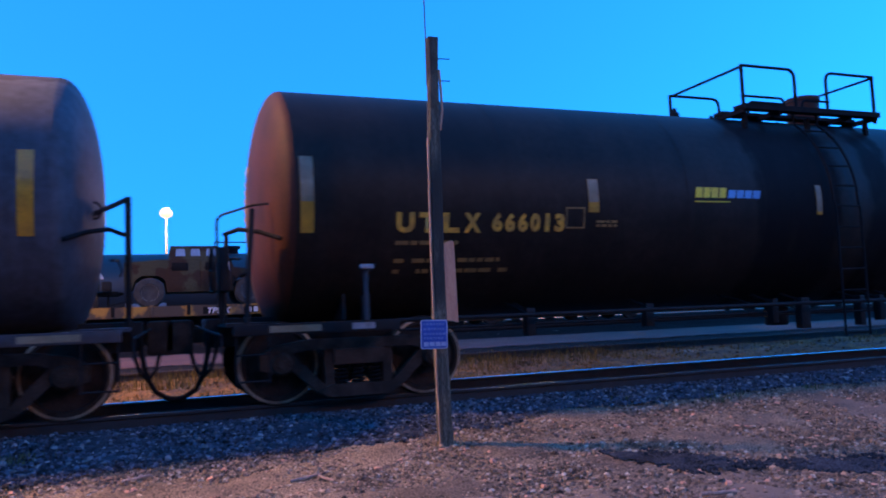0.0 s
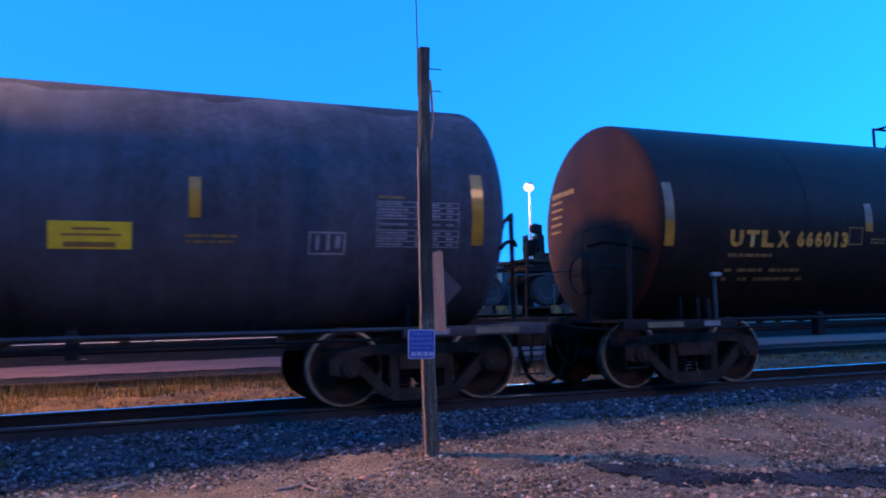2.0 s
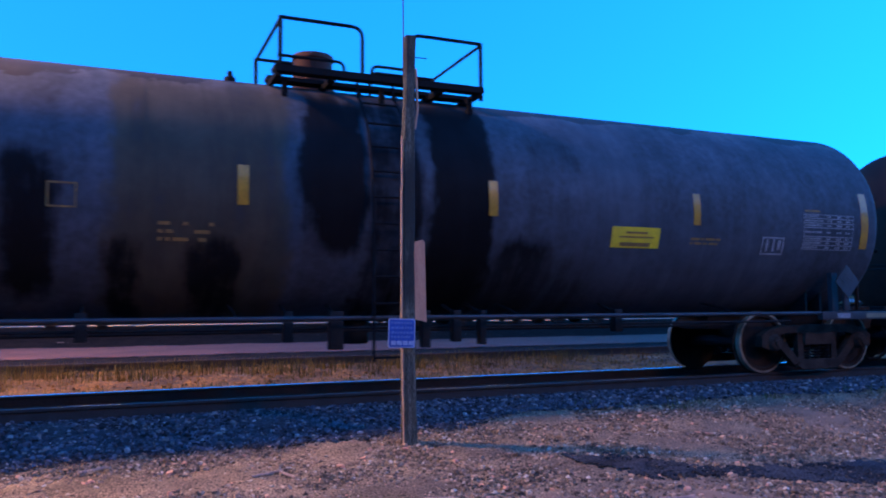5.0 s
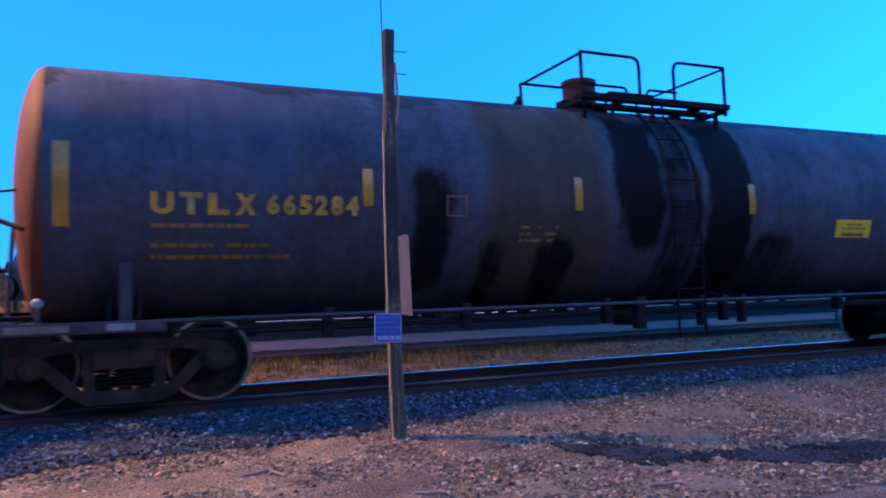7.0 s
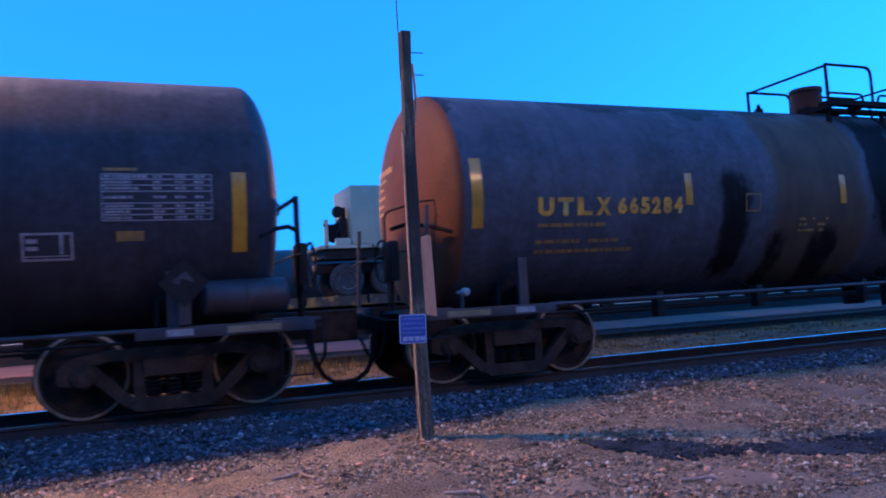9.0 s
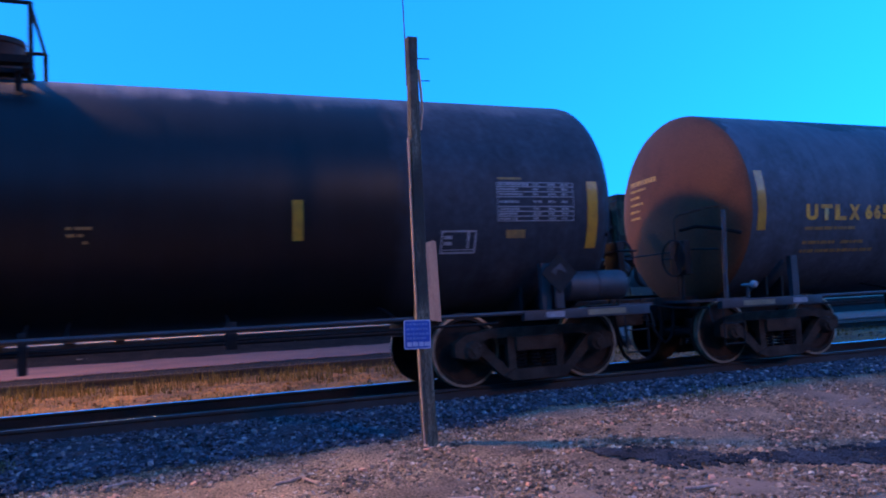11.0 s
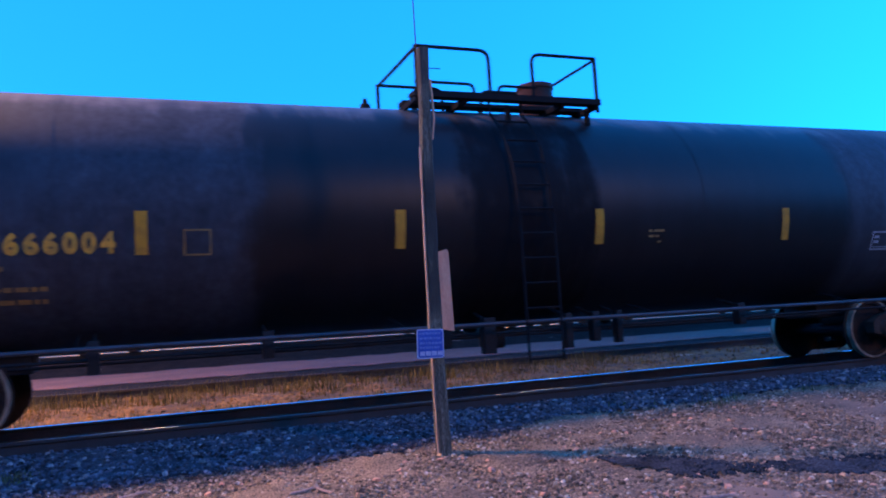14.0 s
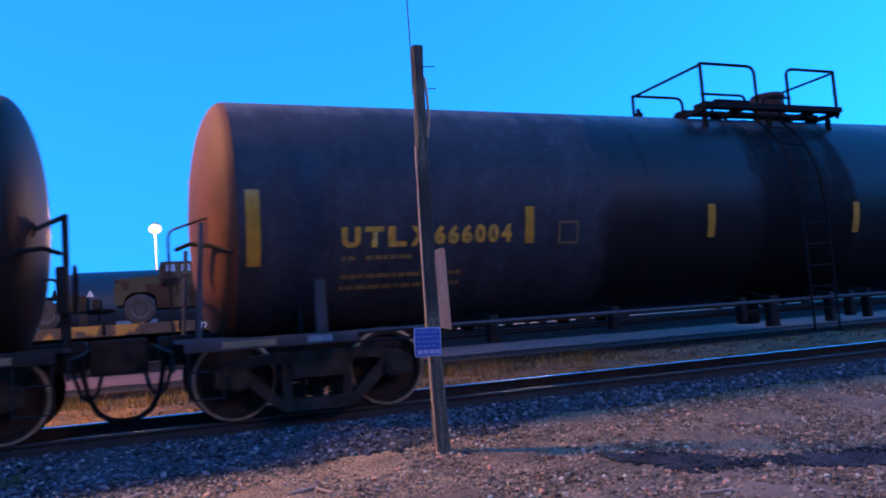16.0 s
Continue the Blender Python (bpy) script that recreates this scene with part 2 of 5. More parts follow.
    grime.data_type, grime.blend_type = "RGBA", "MULTIPLY"
    grime.inputs[0].default_value = 1.0
    l.new(colour, grime.inputs[6])
    l.new(sums("MULTIPLY", ramp(mottle, 0.30, 0.70, 0.84, 1.16), ramp(runs, 0.30, 0.70, 0.84, 1.16)), grime.inputs[7])
    colour = grime.outputs[2]
    l.new(colour, b.inputs["Base Color"])
    for v, port in ((r, "Roughness"), (g, "Specular IOR Level")):
        if not isinstance(v, (int, float)):
            l.new(v, b.inputs[port])
    return m


def tank_paint(name, base, other, third, rough, spec, layers, lit_dust=None, worn=0.0):
    return layered(material(name, base, other, rough, scale=0.9, fine=12, third=third, spec=spec), rough, spec, layers, lit_dust, worn)


OIL, OLIVE_GRIME, GLOSSY, PATCHY = (0.008, 0.008, 0.009), (0.062, 0.053, 0.037), (0.008, 0.008, 0.009), (0.018, 0.020, 0.023)
TANK_A = tank_paint("tank_black_paint", (0.016, 0.0125, 0.010), (0.021, 0.016, 0.0125), (0.011, 0.010, 0.009), 0.5, 0.16,
                    [(-1.5, 0.1, 0.5, 4.2, 0.2, 0.85, OIL, 0.6, 0.06), (0.5, 1.3, 0.5, 4.2, 0.2, 0.8, OIL, 0.6, 0.06)])
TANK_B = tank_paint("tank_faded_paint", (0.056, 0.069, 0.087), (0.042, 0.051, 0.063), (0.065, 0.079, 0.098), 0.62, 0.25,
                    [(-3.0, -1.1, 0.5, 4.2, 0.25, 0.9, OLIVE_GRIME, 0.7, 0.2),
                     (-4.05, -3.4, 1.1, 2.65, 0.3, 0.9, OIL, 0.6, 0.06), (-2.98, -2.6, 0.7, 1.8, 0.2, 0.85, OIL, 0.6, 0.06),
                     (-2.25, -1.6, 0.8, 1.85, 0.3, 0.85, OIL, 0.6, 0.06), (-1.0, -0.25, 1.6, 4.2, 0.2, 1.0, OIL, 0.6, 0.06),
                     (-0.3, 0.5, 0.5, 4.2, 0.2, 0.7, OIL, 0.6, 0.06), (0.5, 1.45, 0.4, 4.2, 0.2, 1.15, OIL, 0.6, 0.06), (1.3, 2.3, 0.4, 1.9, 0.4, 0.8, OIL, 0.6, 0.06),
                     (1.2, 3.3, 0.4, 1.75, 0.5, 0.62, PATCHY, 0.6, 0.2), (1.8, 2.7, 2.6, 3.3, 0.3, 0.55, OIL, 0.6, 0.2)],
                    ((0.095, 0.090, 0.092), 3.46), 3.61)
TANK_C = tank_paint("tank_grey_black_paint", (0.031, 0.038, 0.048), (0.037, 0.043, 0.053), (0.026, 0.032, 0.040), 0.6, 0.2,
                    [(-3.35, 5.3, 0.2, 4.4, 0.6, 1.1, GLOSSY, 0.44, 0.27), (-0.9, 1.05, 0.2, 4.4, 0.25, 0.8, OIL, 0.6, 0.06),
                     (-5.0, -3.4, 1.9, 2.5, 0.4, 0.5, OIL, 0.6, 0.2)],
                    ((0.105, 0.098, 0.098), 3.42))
layered(POST_WOOD, 0.85, 0.3, [(-9, 9, 1.30, 2.80, 0.1, 0.8, (0.040, 0.038, 0.032), 0.85, 0.3), (-9, 9, 3.25, 3.55, 0.1, 0.7, (0.045, 0.041, 0.036), 0.85, 0.3)])


# ---- building helpers ----
def mesh_ob(name, bm, mat, smooth=True):
    me = bpy.data.meshes.new(name)
    bm.normal_update()
    bm.to_mesh(me)
    bm.free()
    me.materials.append(mat)
    if smooth:
        for p in me.polygons:
            p.use_smooth = True
        me.set_sharp_from_angle(angle=radians(35))
    return new(name, me)


def part(name, bm, mat, parent, label=""):
    """One mesh object under a thing or under a part."""
    ob = mesh_ob(name, bm, mat)
    ob.parent = parent
    return tagged(ob, label)


def thing(name, label, category, at=None, group="", kind=""):
    ob = new(name)
    ob.empty_display_size = 0.1
    if at is not None:
        ob.matrix_basis = at
    return tagged(ob, label, category, group, kind)


def box(bm, x0, x1, y0, y1, z0, z1, bevel=0.0, m=None):
    made = bmesh.ops.create_cube(bm, size=1.0)["verts"]
    bmesh.ops.scale(bm, vec=(x1 - x0, y1 - y0, z1 - z0), verts=made)
    bmesh.ops.translate(bm, vec=((x0 + x1) / 2, (y0 + y1) / 2, (z0 + z1) / 2), verts=made)
    if bevel:
        edges = list({e for v in made for e in v.link_edges})
        got = bmesh.ops.bevel(bm, geom=edges, offset=bevel, segments=2, affect="EDGES", profile=0.6)
        made = list({v for f in got["faces"] for v in f.verts} | {v for v in made if v.is_valid})
    if m is not None:
        bmesh.ops.transform(bm, matrix=m, verts=made)
    return bm


def tube(bm, points, r, sides=8, caps=True):
    """A round bar along points."""
    pts = [Vector(p) for p in points]
    rings = []
    up = None
    for i, p in enumerate(pts):
        d = (pts[min(i + 1, len(pts) - 1)] - pts[max(i - 1, 0)]).normalized()
        if up is None:
            up = Vector((0, 0, 1)) if abs(d.z) < 0.9 else Vector((0, 1, 0))
        side = d.cross(up).normalized()
        up = side.cross(d).normalized()
        rings.append([bm.verts.new(p + r * (math.cos(a) * side + math.sin(a) * up))
                      for a in (2 * math.pi * k / sides for k in range(sides))])
    for a, b in zip(rings, rings[1:]):
        for k in range(sides):
            bm.faces.new((a[k], a[(k + 1) % sides], b[(k + 1) % sides], b[k]))
    if caps:
        bm.faces.new(rings[0][::-1])
        bm.faces.new(rings[-1])
    return bm


def lathe(bm, profile, sides=48, m=None, closed=True):
    """Turns (radius, along) pairs round the y axis."""
    rings = []
    for r, y in profile:
        if r < 1e-4:
            rings.append([bm.verts.new((0, y, 0))])
        else:
            rings.append([bm.verts.new((r * math.cos(a), y, r * math.sin(a))) for a in (2 * math.pi * k / sides for k in range(sides))])
    for a, b in zip(rings, rings[1:]):
        for k in range(sides):
            q = [a[k % len(a)], a[(k + 1) % len(a)], b[(k + 1) % len(b)], b[k % len(b)]]
            q = list(dict.fromkeys(q))
            if len(q) > 2:
                bm.faces.new(q)
    if closed:
        for ring in (rings[0], rings[-1]):
            if len(ring) > 2:
                bm.faces.new(ring)
    bmesh.ops.recalc_face_normals(bm, faces=bm.faces)
    if m is not None:
        bmesh.ops.transform(bm, matrix=m, verts=[v for r in rings for v in r])
    return bm


def rounded(a, b, c, r, n=5):
    """Points that go from a round the corner b towards c."""
    a, b, c = Vector(a), Vector(b), Vector(c)
    p, q = b + (a - b).normalized() * r, b + (c - b).normalized() * r
    return [p.lerp(b, t).lerp(b.lerp(q, t), t) for t in (k / n for k in range(n + 1))]


def extrude_xz(bm, outline, y0, y1, bevel=0.0):
    """A plate in the xz plane with thickness from y0 to y1."""
    lo = [bm.verts.new((x, y0, z)) for x, z in outline]
    hi = [bm.verts.new((x, y1, z)) for x, z in outline]
    n = len(lo)
    bm.faces.new(lo)
    bm.faces.new(hi[::-1])
    for k in range(n):
        bm.faces.new((lo[k], hi[k], hi[(k + 1) % n], lo[(k + 1) % n]))
    bmesh.ops.recalc_face_normals(bm, faces=bm.faces)
    return bm


def letters(body, height, width, mat, name, parent, place, bold=0.012, label=""):
    """Writing as a thin mesh, fitted into width and height; place maps (u, v) to a point."""
    cu = bpy.data.curves.new(name, "FONT")
    cu.body, cu.size, cu.offset, cu.resolution_u = body, 1.0, bold, 3
    tmp = bpy.data.objects.new(name, cu)
    scene.collection.objects.link(tmp)
    me = bpy.data.meshes.new_from_object(tmp.evaluated_get(bpy.context.evaluated_depsgraph_get()))
    bpy.data.objects.remove(tmp)
    co = np.array([v.co[:] for v in me.vertices])
    lo, hi = co.min(0), co.max(0)
    for v in me.vertices:
        v.co = place((v.co.x - lo[0]) / (hi[0] - lo[0]) * width, (v.co.y - lo[1]) / (hi[1] - lo[1]) * height)
    me.materials.clear()
    me.materials.append(mat)
    ob = new(name, me)
    ob.parent = parent
    return tagged(ob, label)


# ---- ground ----
ROWS = ((-60, -0.75), (-14, -0.62), (-9, -0.52), (-5, -0.43), (-3.6, -0.35), (-3.0, -0.31), (-2.0, -0.20), (-1.55, -0.15), (-0.85, -0.15), (1.55, -0.17), (2.2, -0.34), (4.5, -0.22),
        (5.9, -0.14), (8.5, -0.02), (14.0, 0.05), (15.0, 0.22), (20.0, 0.25), (22, 0.1), (40, 0.1), (3000, 0.1))
ROW_Y, ROW_Z = [r[0] for r in ROWS], [r[1] for r in ROWS]


def ground_height(x, y):
    """Rail top is 0: the near verge, the ballast shoulder, the track bed, weeds, a gravel road and the bed of the yard tracks."""
    z = float(np.interp(y, ROW_Y, ROW_Z))
    if y < -1.55:
        # the verge rises towards +x, most of all close to the ballast
        k = min(1.0, max(0.0, (x - 0.5) / 5.0))
        z += 0.11 * k * k * (3 - 2 * k) * max(0.0, 1 - abs(y + 2.4) / 2.6)
        z += 0.03 * math.exp(-((x - 2.6) / 1.3) ** 2 - ((y + 2.8) / 0.5) ** 2)
    return z


def patch(name, xs, y_list, mat, rough, label, category, lift=0.0, kind="structure", inside=None):
    verts, faces = [], []
    nx, ny = len(xs), len(y_list)
    for y in y_list:
        for x in xs:
            z = ground_height(x, y) + lift
            if rough:
                z += rough * (noise.noise((x * 1.3, y * 1.3, 0)) + 0.6 * noise.noise((x * 5, y * 5, 3)) + 0.3 * noise.noise((x * 14, y * 14, 7)))
            verts.append((x, y, z))
    for j in range(ny - 1):
        for i in range(nx - 1):
            a = j * nx + i
            if inside is None or inside((xs[i] + xs[i + 1]) / 2, (y_list[j] + y_list[j + 1]) / 2):
                faces.append((a, a + 1, a + nx + 1, a + nx))
    me = bpy.data.meshes.new(name)
    me.from_pydata(verts, [], faces)
    me.materials.append(mat)
    for p in me.polygons:
        p.use_smooth = True
    return tagged(new(name, me), label, category, kind=kind)


NEAR_X = list(np.arange(-4, 18, 0.06))
XS = [-60, -30, -15, -8] + NEAR_X + [20, 25, 35, 50, 90, 150]
GROUND_Y = [-60, -30, -18, -12, -10, -9, -8] + list(np.arange(-7, -1.5, 0.06)) + [-1.4, 0, 1.4, 1.8, 2.2, 3.2, 4.5, 5.9, 7, 8.5, 11, 14, 14.6, 15.4, 18, 20, 22, 40, 90, 400]
ground = patch("ground", XS, GROUND_Y, SOIL, 0.035, "reddish brown gravelly soil beside the railway", "ground")
far_ground = patch("ground", [-2500, -500, 0, 500, 2500], [-2500, -60, 0, 400, 3000], SOIL, 0, "flat bare ground running to the horizon", "ground", lift=-0.9)


def toe(x):
    """The uneven outer edge of the ballast, drawn where the train's shadow ends."""
    k = min(1.0, max(0.0, (x - 3.5) / 0.7))
    return -2.64 + 0.30 * k * k * (3 - 2 * k) + 0.07 * math.sin(x * 1.9 + 0.6) + 0.12 * noise.noise((x * 1.7, 0, 5)) + 0.05 * noise.noise((x * 7, 0, 8))


ballast = patch("ballast", XS, list(np.arange(-2.95, -0.75, 0.05)), BALLAST, 0.03, "grey crushed stone ballast along the track, train's shade in its colour", "ballast", lift=0.014,
                inside=lambda x, y: y > toe(x))
far_ballast = patch("ballast", XS, [-0.72, 0.0, 0.72, 1.0, 1.5, 1.9, 2.2], BALLAST, 0.02, "dark ballast between and beyond the rails", "ballast", lift=0.012)
weeds = patch("weed_strip", XS, list(np.arange(1.9, 6.3, 0.25)), WEEDS, 0.05, "dry brown weeds and soil between the tracks", "ground", lift=0.03)
# brown soil, coloured dark for the shade at the old rail
dark_strip = patch("dark_soil_strip", XS, [6.1, 6.6, 7.2, 7.8, 8.55], DARK_BED, 0.03, "dark brown soil of the disused siding with the rail's shade in its colour", "ground", lift=0.03)
road = patch("gravel_road", XS, [8.5, 9, 10, 11.5, 12.8], ROAD, 0.02, "pale gravel service road between the tracks", "road", lift=0.05)
yard_bed = patch("ballast", XS, [12.8, 14, 15, 17, 20, 22, 26, 40], DARK_BED, 0.02, "dark ballast under the yard tracks", "ballast", lift=0.02)


# run of the dark patches that stand for unlit gravel: middle and half width
SHADE_X = (2.7, 3.0, 3.4, 3.7, 4.1, 4.5, 4.8, 5.2, 6.15, 7.5, 8.2)
SHADE_MID = (-3.50, -3.54, -3.70, -3.95, -4.28, -4.50, -4.66, -4.88, -5.20, -5.60, -5.8)
SHADE_HALF = (0.03, 0.03, 0.05, 0.20, 0.36, 0.30, 0.08, 0.24, 0.38, 0.46, 0.1)


def in_shade_patch(x, y):
    """Inside the two joined patches of shade put into the gravel's colour."""
    if not 3.75 < x < 8.2:
        return False
    mid = float(np.interp(x, SHADE_X, SHADE_MID))
    half = float(np.interp(x, SHADE_X, SHADE_HALF))
    d = ((y - mid) / half) ** 2
    return d + 0.7 * noise.noise((x * 2.2, y * 3.5, 1)) + 1.3 * noise.noise((x * 13, y * 13, 2)) < 0.9


shade_patch = patch("dark_shade_patch", NEAR_X, list(np.arange(-6.2, -2.2, 0.05)), SHADE_GRAVEL, 0.035, "dark patch of shade coloured into the gravel", "oil patch", lift=0.014, inside=in_shade_patch)


def stones(name, n, x_range, y_range, size, mat, label, seed, keep=None, lift=0.0, weight=None):
    """Many small broken stones in one mesh, each a jittered block half sunk into the ground."""
    rnd = np.random.RandomState(seed)
    cube = np.array([(-1, -1, -1), (1, -1, -1), (1, 1, -1), (-1, 1, -1), (-1, -1, 1), (1, -1, 1), (1, 1, 1), (-1, 1, 1)], float)
    quads = np.array([(0, 3, 2, 1), (4, 5, 6, 7), (0, 1, 5, 4), (1, 2, 6, 5), (2, 3, 7, 6), (3, 0, 4, 7)])
    verts, faces = [], []
    while len(verts) < n:
        x, y = rnd.uniform(*x_range), rnd.uniform(*y_range)
        if keep and not keep(x, y):
            continue
        s = size[0] + (size[1] - size[0]) * rnd.rand() ** 2.5
        block = cube * (1 + rnd.uniform(-0.35, 0.35, (8, 3))) * np.array((s, s * rnd.uniform(0.55, 1), s * rnd.uniform(0.25, 0.6))) * 0.5
        block[4:, :2] *= rnd.uniform(0.45, 0.9)
        a, c = rnd.uniform(0, 6.28), rnd.uniform(-0.5, 0.5)
        turn = np.array(((math.cos(a), -math.sin(a), 0), (math.sin(a), math.cos(a), 0), (0, 0, 1))) @ np.array(((1, 0, 0), (0, math.cos(c), -math.sin(c)), (0, math.sin(c), math.cos(c))))
        faces.append(quads + 8 * len(verts))
        verts.append(block @ turn.T + (x, y, ground_height(x, y) + lift + 0.25 * s))
    me = bpy.data.meshes.new(name)
    me.from_pydata(np.concatenate(verts).tolist(), [], np.concatenate(faces).tolist())
    me.materials.append(mat)
    return tagged(new(name, me), label, "gravel", kind="stuff")


stones("ballast_stones", 23000, (-4, 15), (-2.95, -0.85), (0.018, 0.055), STONE_GREY, "grey broken ballast stones", 1, lambda x, y: y > toe(x) - 0.08, 0.014)
stones("ballast_stones", 2400, (-4, 15), (-2.9, -0.85), (0.018, 0.055), STONE_PALE, "pale chipped stones in the ballast", 21, lambda x, y: y > toe(x) - 0.05, 0.02)
stones("ballast_stones", 2500, (-6, 24), (1.0, 2.4), (0.03, 0.08), STONE_GREY, "grey broken ballast stones beyond the rails", 2, None, 0.02)
stones("gravel_stones", 56000, (-1.6, 11.5), (-5.9, -1.75), (0.008, 0.034), STONE_RED, "reddish and pale loose gravel", 3, lambda x, y: y < toe(x) + 0.05 and (not in_shade_patch(x, y) or (x * 37 + y * 91) % 1 < 0.38))
stones("gravel_stones", 3000, (-1.6, 11.5), (-5.9, -1.75), (0.010, 0.042), PALE_STONE, "pale loose stones in the gravel", 4, lambda x, y: y < toe(x) + 0.05 and (not in_shade_patch(x, y) or x % 0.2 < 0.03))
stones("gravel_stones", 12000, (3.2, 8.2), (-6.3, -3.3), (0.012, 0.045), SHADE_GRAVEL, "dark stones of the shade patch", 6, in_shade_patch)
stones("gravel_chips", 3200, (-1.6, 8.0), (-5.9, -2.5), (0.02, 0.055), STONE_RED, "larger flat reddish chips in the gravel", 31, lambda x, y: y < toe(x) - 0.1 and not in_shade_patch(x, y))
stones("gravel_chips", 900, (-1.6, 8.0), (-5.9, -2.5), (0.02, 0.045), PALE_STONE, "larger pale chips in the gravel", 32, lambda x, y: y < toe(x) - 0.1)
stones("weed_stones", 4000, (-5, 24), (2.0, 6.0), (0.02, 0.07), WEEDS, "brown stones among the weeds", 5, None, 0.03)


# unseen slab added behind the camera to cut sky light on the tanks
wall = bmesh.new()
box(wall, -90, 110, -31.0, -30.5, -0.9, 11.5, 0.05)
tagged(mesh_ob("sky_blocker", wall, BLOCKER_DARK), "unseen dark slab added to hold back the sky behind the lot", "wall", kind="structure")


def grass(name, n, x_range, y_range, height, mat, label, seed, clump=0.25, lift=0.0):
    rnd = random.Random(seed)
    verts, faces = [], []
    for _ in range(n):
        cx, cy = rnd.uniform(*x_range), rnd.uniform(*y_range)
        for _ in range(rnd.randint(8, 22)):
            x, y = cx + rnd.gauss(0, clump), cy + rnd.gauss(0, clump * 0.6)
            z = ground_height(x, y) + lift
            h, a, w = rnd.uniform(0.4, 1) * height, rnd.uniform(0, 6.28), 0.006
            b = len(verts)
            lean = rnd.uniform(0.1, 0.5) * h
            ca, sa = math.cos(a), math.sin(a)
            verts += [(x - sa * w, y + ca * w, z - 0.02), (x + sa * w, y - ca * w, z - 0.02), (x + ca * lean * 0.4 + sa * w * 0.7, y + sa * lean * 0.4 - ca * w * 0.7, z + h * 0.6),
                      (x + ca * lean * 0.4 - sa * w * 0.7, y + sa * lean * 0.4 + ca * w * 0.7, z + h * 0.6), (x + ca * lean, y + sa * lean, z + h)]
            faces += [(b, b + 1, b + 2, b + 3), (b + 3, b + 2, b + 4)]
    me = bpy.data.meshes.new(name)
    me.from_pydata(verts, [], faces)
    me.materials.append(mat)
    return tagged(new(name, me), label, "grass", kind="stuff")


grass("dry_grass", 330, (-4, 10), (4.6, 6.2), 0.30, GRASS, "dry yellow grass along the weed strip", 7)
grass("dry_grass", 60, (10, 26), (4.6, 6.2), 0.22, GRASS, "thin dry grass along the weed strip", 17)
grass("dry_grass", 330, (-4, 11), (2.4, 4.8), 0.12, GRASS, "short dry grass in the weed strip", 8)
grass("green_weed_tuft", 6, (-1.4, -0.9), (-2.2, -1.9), 0.10, GREEN, "small green weeds at the ballast edge", 9, 0.1)
grass("green_weed_tuft", 14, (5.0, 12), (-2.6, -2.1), 0.10, GREEN, "small green weeds at the ballast edge", 10, 0.07)

# chips of wood and brick lying in the gravel
stones("wood_chips", 420, (-1.0, 8.0), (-5.6, -2.7), (0.015, 0.055), BOARD, "scattered orange and tan wood chips", 15, lambda x, y: y < toe(x))


def stick(x0, y0, x1, y1, r):
    bm = bmesh.new()
    pts = []
    for k in range(6):
        x, y = x0 + (x1 - x0) * k / 5, y0 + (y1 - y0) * k / 5
        pts.append((x, y + 0.012 * math.sin(k * 2.2), ground_height(x, y) + r + 0.012))
    tube(bm, pts, r, 7)
    tagged(mesh_ob("stick", bm, CHIP), "pale splintered stick lying on the gravel", "stick", "sticks in the gravel")


stick(3.72, -5.2, 3.99, -5.25, 0.016)
stick(1.06, -3.57, 1.32, -3.47, 0.014)
stick(1.30, -3.50, 1.38, -3.70, 0.012)
stick(2.11, -4.6, 2.33, -4.67, 0.014)
stick(-0.2, -3.0, 0.02, -2.9, 0.012)


# ---- tank cars ----
TANK_R, TANK_Z, SHELL = 1.49, 2.33, 7.96


def on_tank(u, z, lift=0.006):
    """The point of the tank's near side at u along it and at height z."""
    a = math.asin(max(-1, min(1, (z - TANK_Z) / TANK_R)))
    r = TANK_R + lift
    return Vector((u, -r * math.cos(a), TANK_Z + r * math.sin(a)))


def decal(bm, u0, u1, z0, z1, lift=0.006, cols=1):
    """A sheet that follows the tank's side."""
    n = max(1, int((z1 - z0) / 0.08))
    grid = [[bm.verts.new(on_tank(u0 + (u1 - u0) * i / cols, z0 + (z1 - z0) * j / n, lift)) for i in range(cols + 1)] for j in range(n + 1)]
    for a, b in zip(grid, grid[1:]):
        for i in range(cols):
            bm.faces.new((a[i], a[i + 1], b[i + 1], b[i]))
    return bm


def shell_band(bm, u0, u1, r, n=72, cols=1):
    """A stretch of the tank's round wall."""
    grid = []
    for i in range(cols + 1):
        u = u0 + (u1 - u0) * i / cols
        grid.append([bm.verts.new((u, -r * math.cos(a), TANK_Z + r * math.sin(a))) for a in (2 * math.pi * k / n for k in range(n))])
    for a, b in zip(grid, grid[1:]):
        for k in range(n):
            bm.faces.new((a[k], b[k], b[(k + 1) % n], a[(k + 1) % n]))
    return bm


def build_tank(car, paint, head_paint, depth, half):
    bm = bmesh.new()
    fore = (half + SHELL) / 2
    shell_band(bm, -half, fore, TANK_R, cols=8)
    shell = part("tank_shell", bm, paint, car)
    # welds round the plates
    for u in (-5.3, -2.65, 0.0, 2.65, 5.3):
        bm = bmesh.new()
        shell_band(bm, u - 0.012, u + 0.012, TANK_R + 0.004)
        part("weld_seam", bm, paint, shell)
    for s in (-1, 1):
        bm = bmesh.new()
        prof = [(TANK_R * math.cos(a) ** 0.97 if a < 1.57 else 0.0, (depth if s < 0 else 0.43) * math.sin(a)) for a in (math.pi / 2 * k / 14 for k in range(15))]
        prof[0] = (TANK_R, -0.02)
        m = Matrix.Translation((-half if s < 0 else fore, 0, TANK_Z)) @ Matrix.Rotation(radians(-90 * s), 4, "Z")
        lathe(bm, prof, 72, m, closed=False)
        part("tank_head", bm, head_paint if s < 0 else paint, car)


